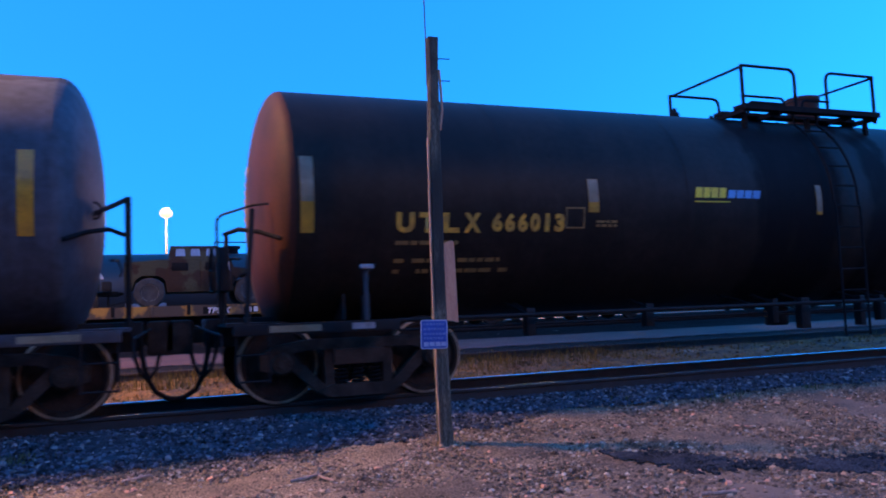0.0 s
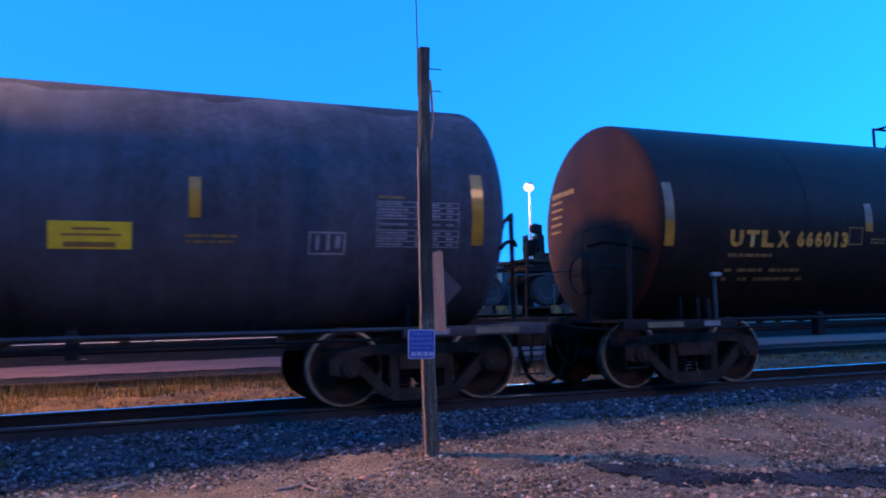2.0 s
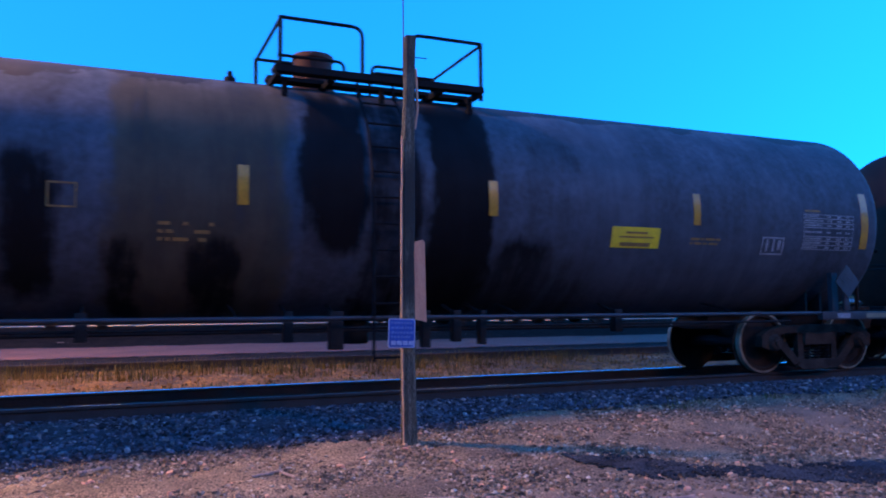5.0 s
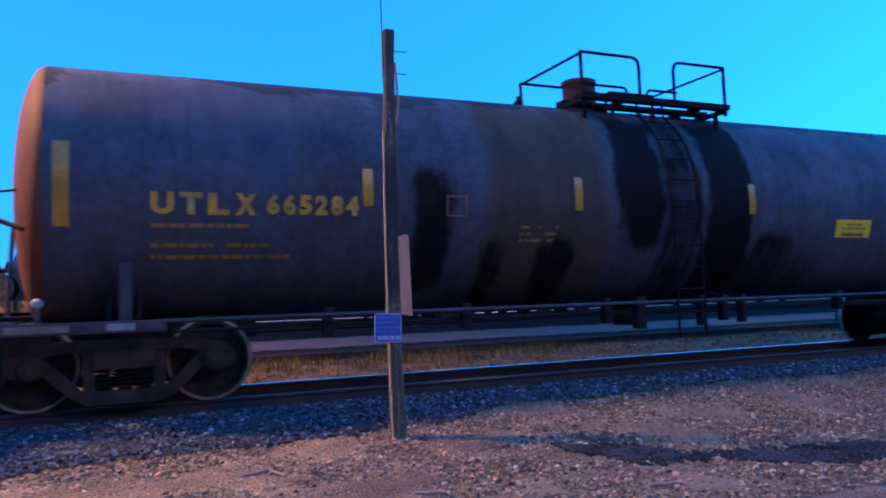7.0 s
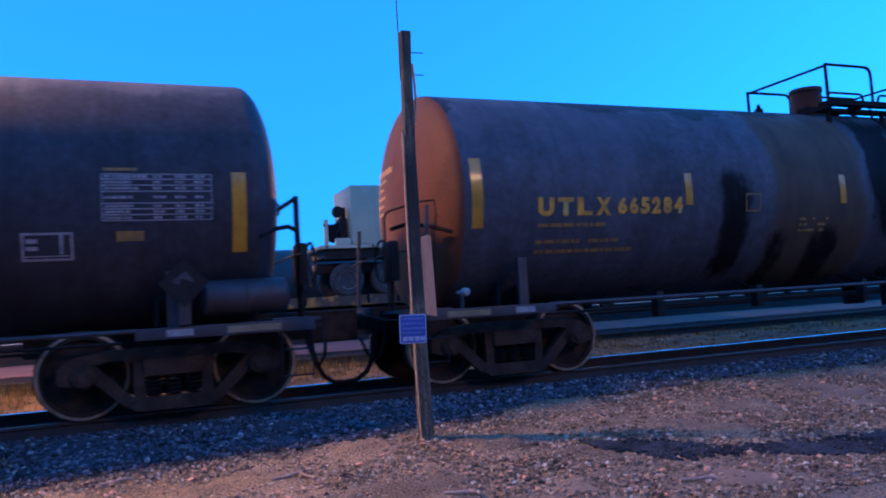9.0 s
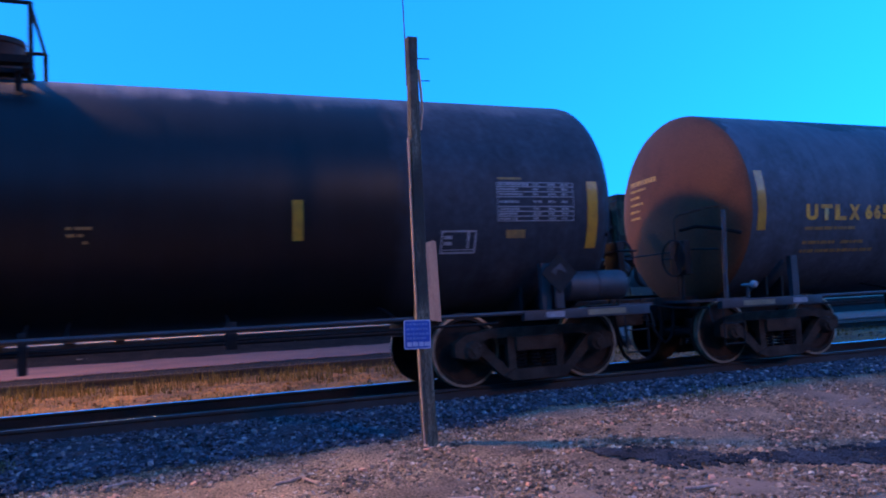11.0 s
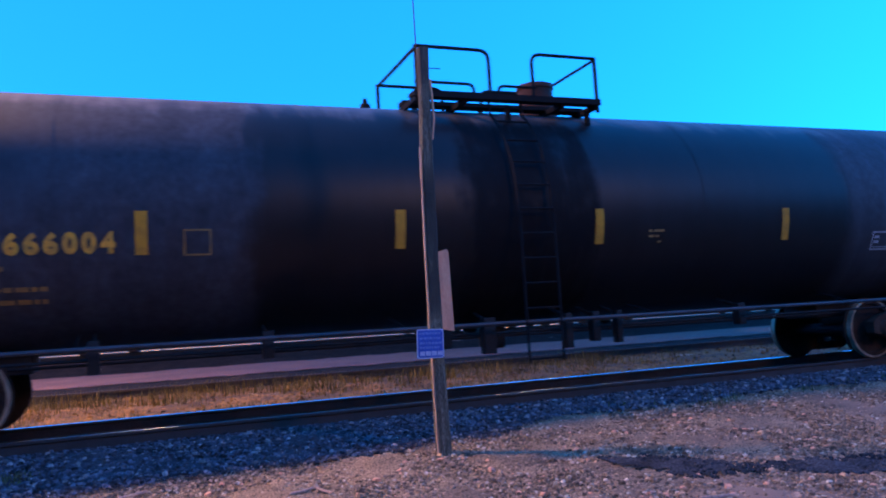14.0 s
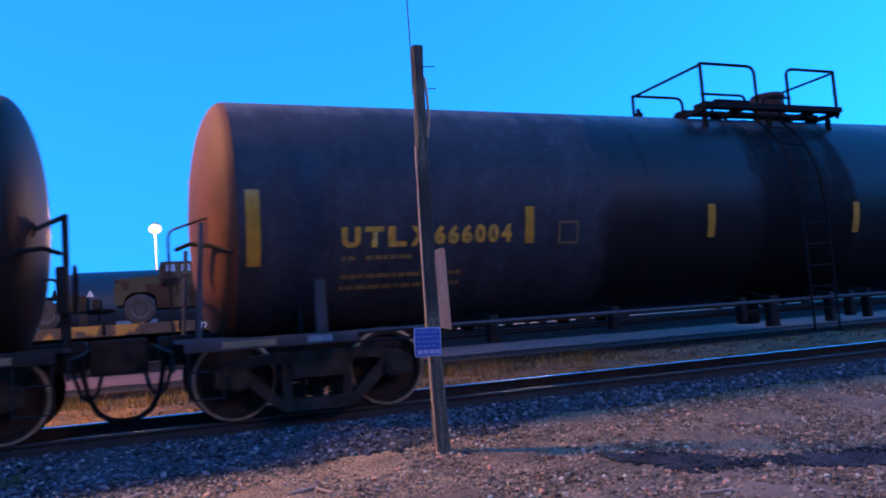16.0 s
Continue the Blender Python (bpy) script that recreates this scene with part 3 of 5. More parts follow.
def build_wheelset(car):
    hold = new("wheelset")
    hold.parent = car
    for s in (-1, 1):
        bm = bmesh.new()
        f = Matrix.Translation((0, s * 0.80, 0)) @ (Matrix.Identity(4) if s < 0 else Matrix.Rotation(math.pi, 4, "Z"))
        # dished face with a raised rim and hub; the polished tread is a part of its own
        lathe(bm, [(0.0, -0.055), (0.10, -0.055), (0.125, -0.02), (0.16, 0.018), (0.28, 0.035), (0.37, 0.02), (0.385, -0.028), (0.452, -0.03),
                   (0.452, 0.06), (0.484, 0.075), (0.482, 0.10), (0.39, 0.105), (0.3, 0.075), (0.0, 0.08)], 40, f)
        w = part("wheel", bm, WHEEL, hold)
        bm = bmesh.new()
        lathe(bm, [(0.428, -0.034), (0.459, -0.030), (0.460, 0.055)], 40, f, closed=False)
        part("tread", bm, TREAD, w, "polished bright wheel tread")
    bm = bmesh.new()
    lathe(bm, [(0.075, -1.0), (0.075, -0.75), (0.09, -0.7), (0.08, 0.0), (0.09, 0.7), (0.075, 0.75), (0.075, 1.0)], 20)
    part("axle", bm, STEEL_DARK, hold)
    return hold


def build_truck(car, cx, turned):
    """A three-piece freight truck: two side frames, bolster, springs, bearing caps; its wheelsets turn on their own."""
    truck = new("truck")
    truck.parent = car
    truck.matrix_basis = pose(cx, 0, 0)
    for s in (-1, 1):
        y0, y1 = (-1.06, -0.92) if s < 0 else (0.92, 1.06)
        bm = bmesh.new()
        # top chord and sloping tension member with open windows
        top = [(-1.13, 0.40), (-1.13, 0.56), (-0.98, 0.66), (-0.62, 0.72), (0.62, 0.72), (0.98, 0.66), (1.13, 0.56), (1.13, 0.40), (0.98, 0.36),
               (0.90, 0.52), (0.66, 0.60), (-0.66, 0.60), (-0.90, 0.52), (-0.98, 0.36)]
        extrude_xz(bm, top, y0, y1)
        for d in (-1, 1):
            bar = [(d * 0.98, 0.58), (d * 0.80, 0.60), (d * 0.33, 0.13), (d * 0.33, 0.07), (d * 0.46, 0.09)]
            extrude_xz(bm, bar, y0 + 0.01, y1 - 0.01)
            extrude_xz(bm, [(d * 0.40, 0.62), (d * 0.30, 0.62), (d * 0.28, 0.12), (d * 0.40, 0.18)], y0 + 0.02, y1 - 0.02)
        extrude_xz(bm, [(-0.48, 0.13), (-0.34, 0.20), (0.34, 0.20), (0.48, 0.13), (0.36, 0.06), (-0.36, 0.06)], y0 - 0.015, y1)
        frame_ob = part("side_frame", bm, BOGIE, truck)
        bm = bmesh.new()
        box(bm, -0.30, 0.30, min(y0, y1) - 0.03, max(y0, y1) - 0.01 if s < 0 else max(y0, y1) + 0.03, 0.42, 0.60, 0.02)
        part("bolster_end", bm, BOGIE, frame_ob)
        for k in (-0.2, 0.0, 0.2):
            bm = bmesh.new()
            pts = [(k + 0.07 * math.cos(a), (y0 + y1) / 2 + 0.06 * math.sin(a), 0.2 + 0.22 * a / (2 * math.pi * 5)) for a in (2 * math.pi * i / 10 for i in range(51))]
            tube(bm, pts, 0.014, 5)
            part("spring", bm, BLACK, frame_ob)
        for d in (-0.89, 0.89):
            bm = bmesh.new()
            m = Matrix.Translation((d, s * 1.06, 0.46)) @ (Matrix.Identity(4) if s < 0 else Matrix.Rotation(math.pi, 4, "Z"))
            lathe(bm, [(0.0, -0.09), (0.05, -0.09), (0.055, -0.07), (0.10, -0.06), (0.115, -0.02), (0.13, 0.0), (0.13, 0.12)], 20, m)
            for q in range(3):
                a = q * 2.094 + 0.5
                box(bm, d + 0.07 * math.cos(a) - 0.014, d + 0.07 * math.cos(a) + 0.014, s * 1.06 - 0.085, s * 1.06 + 0.085, 0.446 + 0.07 * math.sin(a), 0.474 + 0.07 * math.sin(a))
            part("bearing_cap", bm, BOGIE, frame_ob)
    bm = bmesh.new()
    box(bm, -0.19, 0.19, -0.95, 0.95, 0.44, 0.70, 0.03)
    part("bolster", bm, BOGIE, truck)
    bm = bmesh.new()
    for d in (-0.36, 0.36):
        tube(bm, [(d, -0.75, 0.36), (d, 0.75, 0.36)], 0.05, 8)
        for s in (-0.75, 0.75):
            box(bm, d - 0.03, d + 0.03, s - 0.05, s + 0.05, 0.2, 0.5)
    part("brake_beam", bm, STEEL_DARK, truck)
    for d in (-0.89, 0.89):
        w = build_wheelset(car)
        w.matrix_basis = pose(cx + d, 0, 0.46)
        turned.append((w, cx + d))


def build_underframe(car, light):
    for s in (-1, 1):
        # stub sill with body bolster and the platform over the truck
        bm = bmesh.new()
        a, b = sorted((s * 5.6, s * 8.75))
        box(bm, a, b, -0.34, 0.34, 0.66, 1.0, 0.02)
        sill = part("stub_sill", bm, STEEL_DARK, car)
        bm = bmesh.new()
        a, b = sorted((s * 6.72, s * 8.55))
        box(bm, a, b, -1.50, -1.40, 0.80, 0.92, 0.008)
        channel = part("side_channel", bm, light, car)
        for p, q, mat in ((7.02, 7.28, GREY_MARK), (7.62, 8.18, PALE)):
            bm = bmesh.new()
            c, d = sorted((s * p, s * q))
            box(bm, c, d, -1.504, -1.501, 0.825, 0.895)
            part("reflective_strip", bm, mat, channel, "worn pale reflective strip")
        bm = bmesh.new()
        box(bm, a, b, 1.40, 1.50, 0.80, 0.92, 0.008)
        part("side_channel", bm, light, car)
        bm = bmesh.new()
        a, b = sorted((s * 8.1, s * 8.62))
        box(bm, a, b, -1.48, 1.48, 0.90, 0.94)
        part("end_platform", bm, light, car)
        for y in (-1.30, 1.30):
            bm = bmesh.new()
            w, top = (0.06, 1.50) if light is SILL_GREY else (0.03, 1.20)
            extrude_xz(bm, [(s * 7.10 - w, 0.90), (s * 7.10 + w, 0.90), (s * 7.10 + w, top), (s * 7.10 - w, top)], y - 0.10, y - 0.02)
            part("bolster_post", bm, light, car)
        outline = [(-1.0, 0.93), (-1.0, 1.27), (-0.9, 1.20), (-0.45, 0.96), (0.45, 0.96), (0.9, 1.20), (1.0, 1.27), (1.0, 0.93)]
        for k in (s * 6.95, s * 7.25):
            bm = bmesh.new()
            vs = [[bm.verts.new((k + e, y, z)) for y, z in outline] for e in (-0.02, 0.02)]
            bm.faces.new(vs[0]), bm.faces.new(vs[1][::-1])
            for i in range(len(outline)):
                j = (i + 1) % len(outline)
                bm.faces.new((vs[0][i], vs[1][i], vs[1][j], vs[0][j]))
            part("saddle", bm, STEEL_DARK, car)
        # coupler with air hose
        bm = bmesh.new()
        a, b = sorted((s * 8.6, s * 9.0))
        box(bm, a, b, -0.08, 0.08, 0.72, 0.90, 0.02)
        box(bm, s * 9.0 - 0.22, s * 9.0 + 0.12, -0.18, 0.16, 0.60, 1.00, 0.05)
        coupler = part("coupler", bm, BOGIE, car)
        bm = bmesh.new()
        tube(bm, [(s * 8.72, -0.36, 0.84), (s * 8.73, -0.40, 0.62), (s * 8.78, -0.42, 0.38), (s * 8.87, -0.40, 0.20), (s * 9.0, -0.36, 0.11), (s * 9.14, -0.32, 0.09)], 0.030, 8)
        part("air_hose", bm, BLACK, coupler)
        bm = bmesh.new()
        tube(bm, [(s * 8.62, -0.55, 0.88), (s * 8.66, -0.58, 0.60), (s * 8.72, -0.58, 0.42), (s * 8.80, -0.54, 0.34), (s * 8.88, -0.48, 0.45), (s * 8.92, -0.40, 0.62)], 0.022, 8)
        part("air_hose", bm, BLACK, coupler)
        # uncoupling lever
        bm = bmesh.new()
        tube(bm, [(s * 8.66, -1.42, 0.62), (s * 8.66, -1.36, 0.82), (s * 8.70, -0.7, 0.84), (s * 8.85, -0.1, 0.92)], 0.014, 6)
        part("uncoupling_lever", bm, STEEL_DARK, car)
        # thin stanchions, the cross rail and a bent brake line at the end of the tank
        if s < 0:
            for y in (-1.42, 1.42):
                bm = bmesh.new()
                tube(bm, [(-8.40, y, 0.93), (-8.37, y, 1.55), (-8.33, y, 2.16)], 0.03, 8)
                part("end_post", bm, light, car)
            bm = bmesh.new()
            tube(bm, [(-8.62, -0.72, 0.93), (-8.64, -0.74, 1.95)] + rounded((-8.64, -0.74, 1.9), (-8.64, -0.74, 2.16), (-8.40, -0.95, 2.22), 0.10) + [(-8.28, -1.05, 2.25), (-8.10, -1.08, 2.27)], 0.015, 8)
            part("brake_line", bm, BOGIE, car)
        else:
            bm = bmesh.new()
            tube(bm, [(8.60, -0.55, 0.93), (8.60, -0.55, 2.40)], 0.035, 8)
            tube(bm, [(8.60, -0.55, 2.38), (8.48, -0.66, 2.30), (8.26, -0.86, 2.16)], 0.028, 8)
            tube(bm, [(8.27 + 0.07 * math.cos(a), -0.86, 2.20 + 0.09 * math.sin(a)) for a in (2 * math.pi * k / 16 for k in range(17))], 0.013, 6)
            part("end_post", bm, STEEL_DARK, car)
        bm = bmesh.new()
        tube(bm, [(s * 8.46, -1.42, 1.62), (s * 8.5, -0.95, 1.66), (s * 8.5, 0.95, 1.66), (s * 8.46, 1.42, 1.62)], 0.014, 8)
        part("end_handrail", bm, STEEL_DARK, car)
        bm = bmesh.new()
        tube(bm, [(s * 8.56, -0.75, 1.95), (s * 8.42, -0.95, 1.99), (s * 8.22, -1.15, 1.94), (s * 8.02, -1.40, 1.84)], 0.026, 8)
        part("brake_hose", bm, BLACK, car)
        # side ladder and step
        bm = bmesh.new()
        for e in (8.18, 8.52):
            tube(bm, [(s * e, -1.47, 0.30), (s * e, -1.47, 0.93)], 0.011, 6)
        for z in (0.32, 0.60):
            tube(bm, [(s * 8.18, -1.47, z), (s * 8.52, -1.47, z)], 0.011, 6)
        part("corner_step", bm, STEEL_DARK, car)
    # running pipe along the lower side, with brackets
    for y in (-1.45, 1.45):
        bm = bmesh.new()
        tube(bm, [(-6.75, y, 0.90), (6.75, y, 0.90)], 0.026, 8)
        part("side_rail_pipe", bm, light, car)
    for k in range(4):
        u = -5.1 + 3.4 * k
        for y in (-1, 1):
            bm = bmesh.new()
            tube(bm, [(u, y * 1.45, 0.90), (u, y * 1.20, 0.98), (u, y * 0.75, 1.06)], 0.016, 6)
            part("rail_bracket", bm, BLACK, car)
    bm = bmesh.new()
    tube(bm, [(-6.6, -0.5, 0.72), (-1.2, -0.5, 0.74), (0.2, -0.55, 0.74), (6.6, -0.5, 0.72)], 0.022, 6)
    part("brake_pipe", bm, STEEL_DARK, car)
    bm = bmesh.new()
    tube(bm, [(-6.6, -1.0, 0.78), (6.6, -1.0, 0.78)], 0.02, 6)
    part("brake_pipe", bm, STEEL_DARK, car)
    for u, h, w in ((-4.95, 0.2, 0.06), (-3.2, 0.16, 0.06), (-1.1, 0.2, 0.05), (-0.55, 0.3, 0.08), (0.55, 0.3, 0.05), (0.95, 0.24, 0.05), (1.3, 0.28, 0.04), (3.3, 0.16, 0.06)):
        bm = bmesh.new()
        box(bm, u - w, u + w, -1.25, -1.12, 0.84 - h, 0.98, 0.01)
        tube(bm, [(u, -1.12, 0.95), (u, -0.6, 1.1)], 0.02, 6)
        part("hanger", bm, STEEL_DARK, car)
    bm = bmesh.new()
    m = Matrix.Translation((0.0, -0.1, 0.72))
    lathe(bm, [(0.0, -0.16), (0.16, -0.16), (0.18, -0.12), (0.18, 0.12), (0.0, 0.14)], 20, m @ Matrix.Rotation(radians(90), 4, "X"))
    part("bottom_outlet", bm, STEEL_DARK, car)


def build_top(car, man_x, shift=0.0):
    """The dome platform with its guard rails, the manway casing and the valves. man_x: where the casing stands."""
    deck = new("platform")
    deck.parent = car
    deck.matrix_basis = pose(shift, 0, 0)
    for y in (-0.95, -0.52, 0.52, 0.95):
        bm = bmesh.new()
        box(bm, -1.25, 1.42, y - 0.10, y + 0.10, 3.78, 3.83)
        part("grating", bm, BLACK, deck)
    for u in (-1.2, -0.55, 0.85, 1.38):
        bm = bmesh.new()
        box(bm, u - 0.03, u + 0.03, -1.05, 1.05, 3.71, 3.778)
        part("cross_bearer", bm, BLACK, deck)
    for y in (-1.075, 1.075):
        bm = bmesh.new()
        box(bm, -1.25, 1.42, y - 0.02, y + 0.02, 3.75, 3.83)
        part("edge_beam", bm, BLACK, deck)
    z = TANK_Z + math.sqrt(TANK_R ** 2 - 0.81)
    for y in (-0.9, 0.9):
        for u in (-1.1, 0.1, 1.3):
            bm = bmesh.new()
            box(bm, u - 0.03, u + 0.03, y - 0.03, y + 0.03, z - 0.02, 3.709)
            part("platform_leg", bm, BLACK, deck)
    for y in (-0.98, 0.70):
        for ends in ((-1.17, -0.17), (1.43, 0.46)):
            a, b = ends
            bm = bmesh.new()
            # one sharp outer corner, one round inner corner
            tube(bm, [(a, y, 3.68), (a, y, 4.44)], 0.026, 8)
            tube(bm, [(a, y, 4.43), (b + (a - b) * 0.2, y, 4.43)] + rounded((a, y, 4.43), (b, y, 4.43), (b, y, 3.8), 0.14) + [(b, y, 3.8)], 0.024, 8)
            part("guard_rail", bm, BLACK, deck)
        for a, b in ((-1.2, -0.4), (0.5, -0.05)):
            bm = bmesh.new()
            tube(bm, [(a, y, 3.97), (b - 0.1 * (1 if b > a else -1), y, 3.97)] + rounded((a, y, 3.97), (b, y, 3.97), (b, y, 3.8), 0.09) + [(b, y, 3.8)], 0.02, 8)
            part("mid_rail", bm, BLACK, deck)
    bm = bmesh.new()
    tube(bm, [(1.43, -0.98, 4.41), (1.43, 0.70, 4.41)], 0.02, 8)
    part("end_rail", bm, BLACK, deck)
    bm = bmesh.new()
    tube(bm, [(-1.17, -0.98, 4.41), (-1.17, 0.70, 4.41)], 0.022, 8)
    part("end_rail", bm, BLACK, deck)
    bm = bmesh.new()
    lathe(bm, [(0.0, 0.475), (0.22, 0.475), (0.262, 0.465), (0.272, 0.45), (0.272, 0.40), (0.255, 0.39), (0.255, 0.02), (0.30, 0.0), (0.30, -0.12)], 32,
          Matrix.Translation((man_x, 0.0, 3.85)) @ Matrix.Rotation(radians(90), 4, "X"))
    part("manway_casing", bm, HEAD_BROWN, car, "rusty brown round manway casing")
    for u, h in ((-0.9 if man_x > 0 else 0.6, 0.12), (-1.6, 0.2), (0.1, 0.1), (0.45, 0.08)):
        base = TANK_R + TANK_Z if u < -1.3 else 3.82
        bm = bmesh.new()
        lathe(bm, [(0.0, h), (0.03, h), (0.035, h * 0.7), (0.07, h * 0.6), (0.08, 0.0), (0.1, -0.03)], 14,
              Matrix.Translation((u, 0.05, base)) @ Matrix.Rotation(radians(90), 4, "X"))
        part("relief_valve", bm, BLACK, car)
    # ladder down the side
    bm = bmesh.new()
    for u in (-0.23, 0.23):
        pts = [(u, -0.95, 3.80)] + [(u, -(TANK_R + 0.10) * math.cos(a), TANK_Z + (TANK_R + 0.10) * math.sin(a)) for a in (radians(52 - 6.5 * k) for k in range(9))]
        pts += [(u, -1.62, 2.2), (u, -1.62, 0.42)]
        tube(bm, pts, 0.018, 6)
    ladder = part("side_ladder", bm, BLACK, car)
    for k in range(11):
        z = 0.46 + 0.30 * k
        y = -1.62 if z < TANK_Z else -(TANK_R + 0.10) * math.sqrt(max(0.05, 1 - ((z - TANK_Z) / (TANK_R + 0.10)) ** 2))
        bm = bmesh.new()
        tube(bm, [(-0.23, y, z), (0.23, y, z)], 0.014, 6)
        part("rung", bm, BLACK, ladder)


def stripe(car, u, z0, z1, w=0.075, pale=0.0):
    bm = bmesh.new()
    decal(bm, u - w, u + w, z0, z1)
    ob = part("reflective_stripe", bm, YELLOW, car, "yellow reflective stripe")
    if pale:
        bm = bmesh.new()
        decal(bm, u - w + 0.004, u + w - 0.004, z0 + (z1 - z0) * (1 - pale), z1 - 0.004, 0.009)
        part("pale_half", bm, PALE, ob)


def bars(car, name, u0, u1, z_top, rows, mat, seed, h=0.045, pitch=0.1):
    """Small writing that cannot be read: rows of short bars."""
    rnd = random.Random(seed)
    bm = bmesh.new()
    for r in range(rows):
        u, z = u0, z_top - pitch * r
        end = u1 - rnd.uniform(0, 0.25) * (u1 - u0)
        while u < end:
            w = rnd.choice((0.05, 0.08, 0.12, 0.16))
            if rnd.random() < 0.85:
                decal(bm, u, min(u + w, u1), z - h, z, 0.007)
            u += w + 0.025
    return tagged(part(name, bm, mat, car), kind="stuff")


def mark(car, body, u, z0, z1, width, mat):
    """Wide-spaced stencil letters, each painted in a cell of its own."""
    step = width / (len(body) - 0.22)
    for k, c in enumerate(body):
        def place(x, y, start=u + (k + (0.2 if c == "1" else 0)) * step):
            return on_tank(start + x, z0 + y, 0.008)
        letters(c, z1 - z0, step * (0.36 if c == "1" else 0.80), mat, "letter", car, place, 0.055)


def outline_box(car, u0, u1, z0, z1, mat, w=0.018):
    bm = bmesh.new()
    decal(bm, u0, u1, z0, z0 + w)
    decal(bm, u0, u1, z1 - w, z1)
    decal(bm, u0, u0 + w, z0, z1)
    decal(bm, u1 - w, u1, z0, z1)
    return part("stencil_box", bm, mat, car)


def data_panel(car, u0, u1, z0, z1):
    """A stencilled table: ruled lines in two groups, small writing between them, a faint yellow heading."""
    h, w = z1 - z0, u1 - u0
    lines = (0.0, 0.13, 0.25, 0.37, 0.62, 0.75, 0.88, 1.0)
    panel = tagged(outline_box(car, u0, u1, z0, z1, GREY_MARK, 0.010), "ruled grey stencil table")
    panel.name = "data_panel"
    for k in lines[1:-1]:
        bm = bmesh.new()
        decal(bm, u0, u1, z0 + h * k - 0.006, z0 + h * k + 0.006, 0.007)
        part("ruled_line", bm, GREY_MARK, panel)
    rnd = random.Random(int(u0 * 100))
    bm = bmesh.new()
    for a, b in zip(lines, lines[1:]):
        z = z0 + h * (a + b) / 2
        t = min(0.014, h * (b - a) * 0.24)
        for k, reach in ((0.03, rnd.uniform(0.2, 0.36)), (0.46, 0.07), (0.66, 0.08), (0.84, 0.07)):
            u = u0 + w * k
            while u < u0 + w * (k + reach):
                c = rnd.choice((0.02, 0.03, 0.045))
                decal(bm, u, u + c, z - t, z + t, 0.007)
                u += c + 0.012
    tagged(part("panel_writing", bm, GREY_MARK, panel), kind="stuff")
    bm = bmesh.new()
    decal(bm, u0 + 0.02, u0 + w * 0.32, z1 + 0.03, z1 + 0.06, 0.007)
    part("panel_heading", bm, FAINT_YELLOW, panel)


def placard(car, u, z, r, lit):
    """A diamond placard in its holder, on a bent bracket."""
    y = -1.56
    bm = bmesh.new()
    extrude_xz(bm, [(u - r, z), (u, z - r), (u + r, z), (u, z + r)], y - 0.012, y)
    ob = part("placard", bm, SILL_GREY if lit else STEEL_DARK, car, "grey diamond placard")
    bm = bmesh.new()
    extrude_xz(bm, [(u - r * 0.5, z + 0.02), (u - r * 0.2, z - 0.02), (u - 0.02, z + 0.05), (u + r * 0.45, z + 0.0), (u + 0.02, z + 0.12)], y - 0.018, y - 0.0125)
    part("placard_mark", bm, SILL_GREY, ob)
    bm = bmesh.new()
    box(bm, u - 0.06, u + 0.06, y + 0.01, y + 0.05, 0.93, z - 0.05, 0.01)
    part("placard_bracket", bm, SILL_GREY, car)


def tank_car(label, cx, paint, head, light, name_mark, number, zs, seed, man_x=0.98, depth=0.40, half=SHELL, at=(-6.80, 1.05, -5.62, 1.04), deck=0.0):
    """at: where the reporting mark and the number begin, and their widths. deck: how far the top platform is set along."""
    car = thing("tank_car", label, "railway car", pose(cx, 0, 0), "tank cars of the train")
    turned = []
    build_tank(car, paint, head, depth, half)
    build_underframe(car, light)
    for u in (-7.1, 7.1):
        build_truck(car, u, turned)
    build_top(car, man_x, deck)
    dz = zs
    mark(car, name_mark, at[0], 2.03 + dz, 2.26 + dz, at[1], YELLOW_WORN)
    mark(car, number, at[2], 2.04 + dz, 2.26 + dz, at[3], YELLOW_WORN)
    bars(car, "stencil_writing", at[0], at[0] + 1.1, 1.94 + dz, 1, FAINT_YELLOW, seed, 0.045)
    bars(car, "stencil_writing", at[0], at[0] + 1.48, 1.74 + dz, 2, FAINT_YELLOW, seed + 1, 0.045, 0.12)
    # writing on the far half of the tank's end
    bm = bmesh.new()
    rnd = random.Random(seed)
    for r in range(6):
        y = 0.98
        stop = 0.22 if r == 0 else rnd.uniform(0.5, 0.72)
        while y > stop:
            w = rnd.choice((0.03, 0.05, 0.07)) if r else 0.06
            h = 0.075 if r == 0 else 0.035
            z = 2.93 - 0.115 * r - (0.02 if r else 0)
            rr = math.hypot(y - w / 2, z - TANK_Z)
            x = -half - depth * math.sqrt(max(0, 1 - (rr / TANK_R) ** 2)) - 0.008
            box(bm, x - 0.003, x + 0.003, y - w, y, z - h, z)
            y -= w + 0.02
    tagged(part("end_stencil", bm, YELLOW_WORN, car), kind="stuff")
    return car, turned


TURNING = []
CARS = []
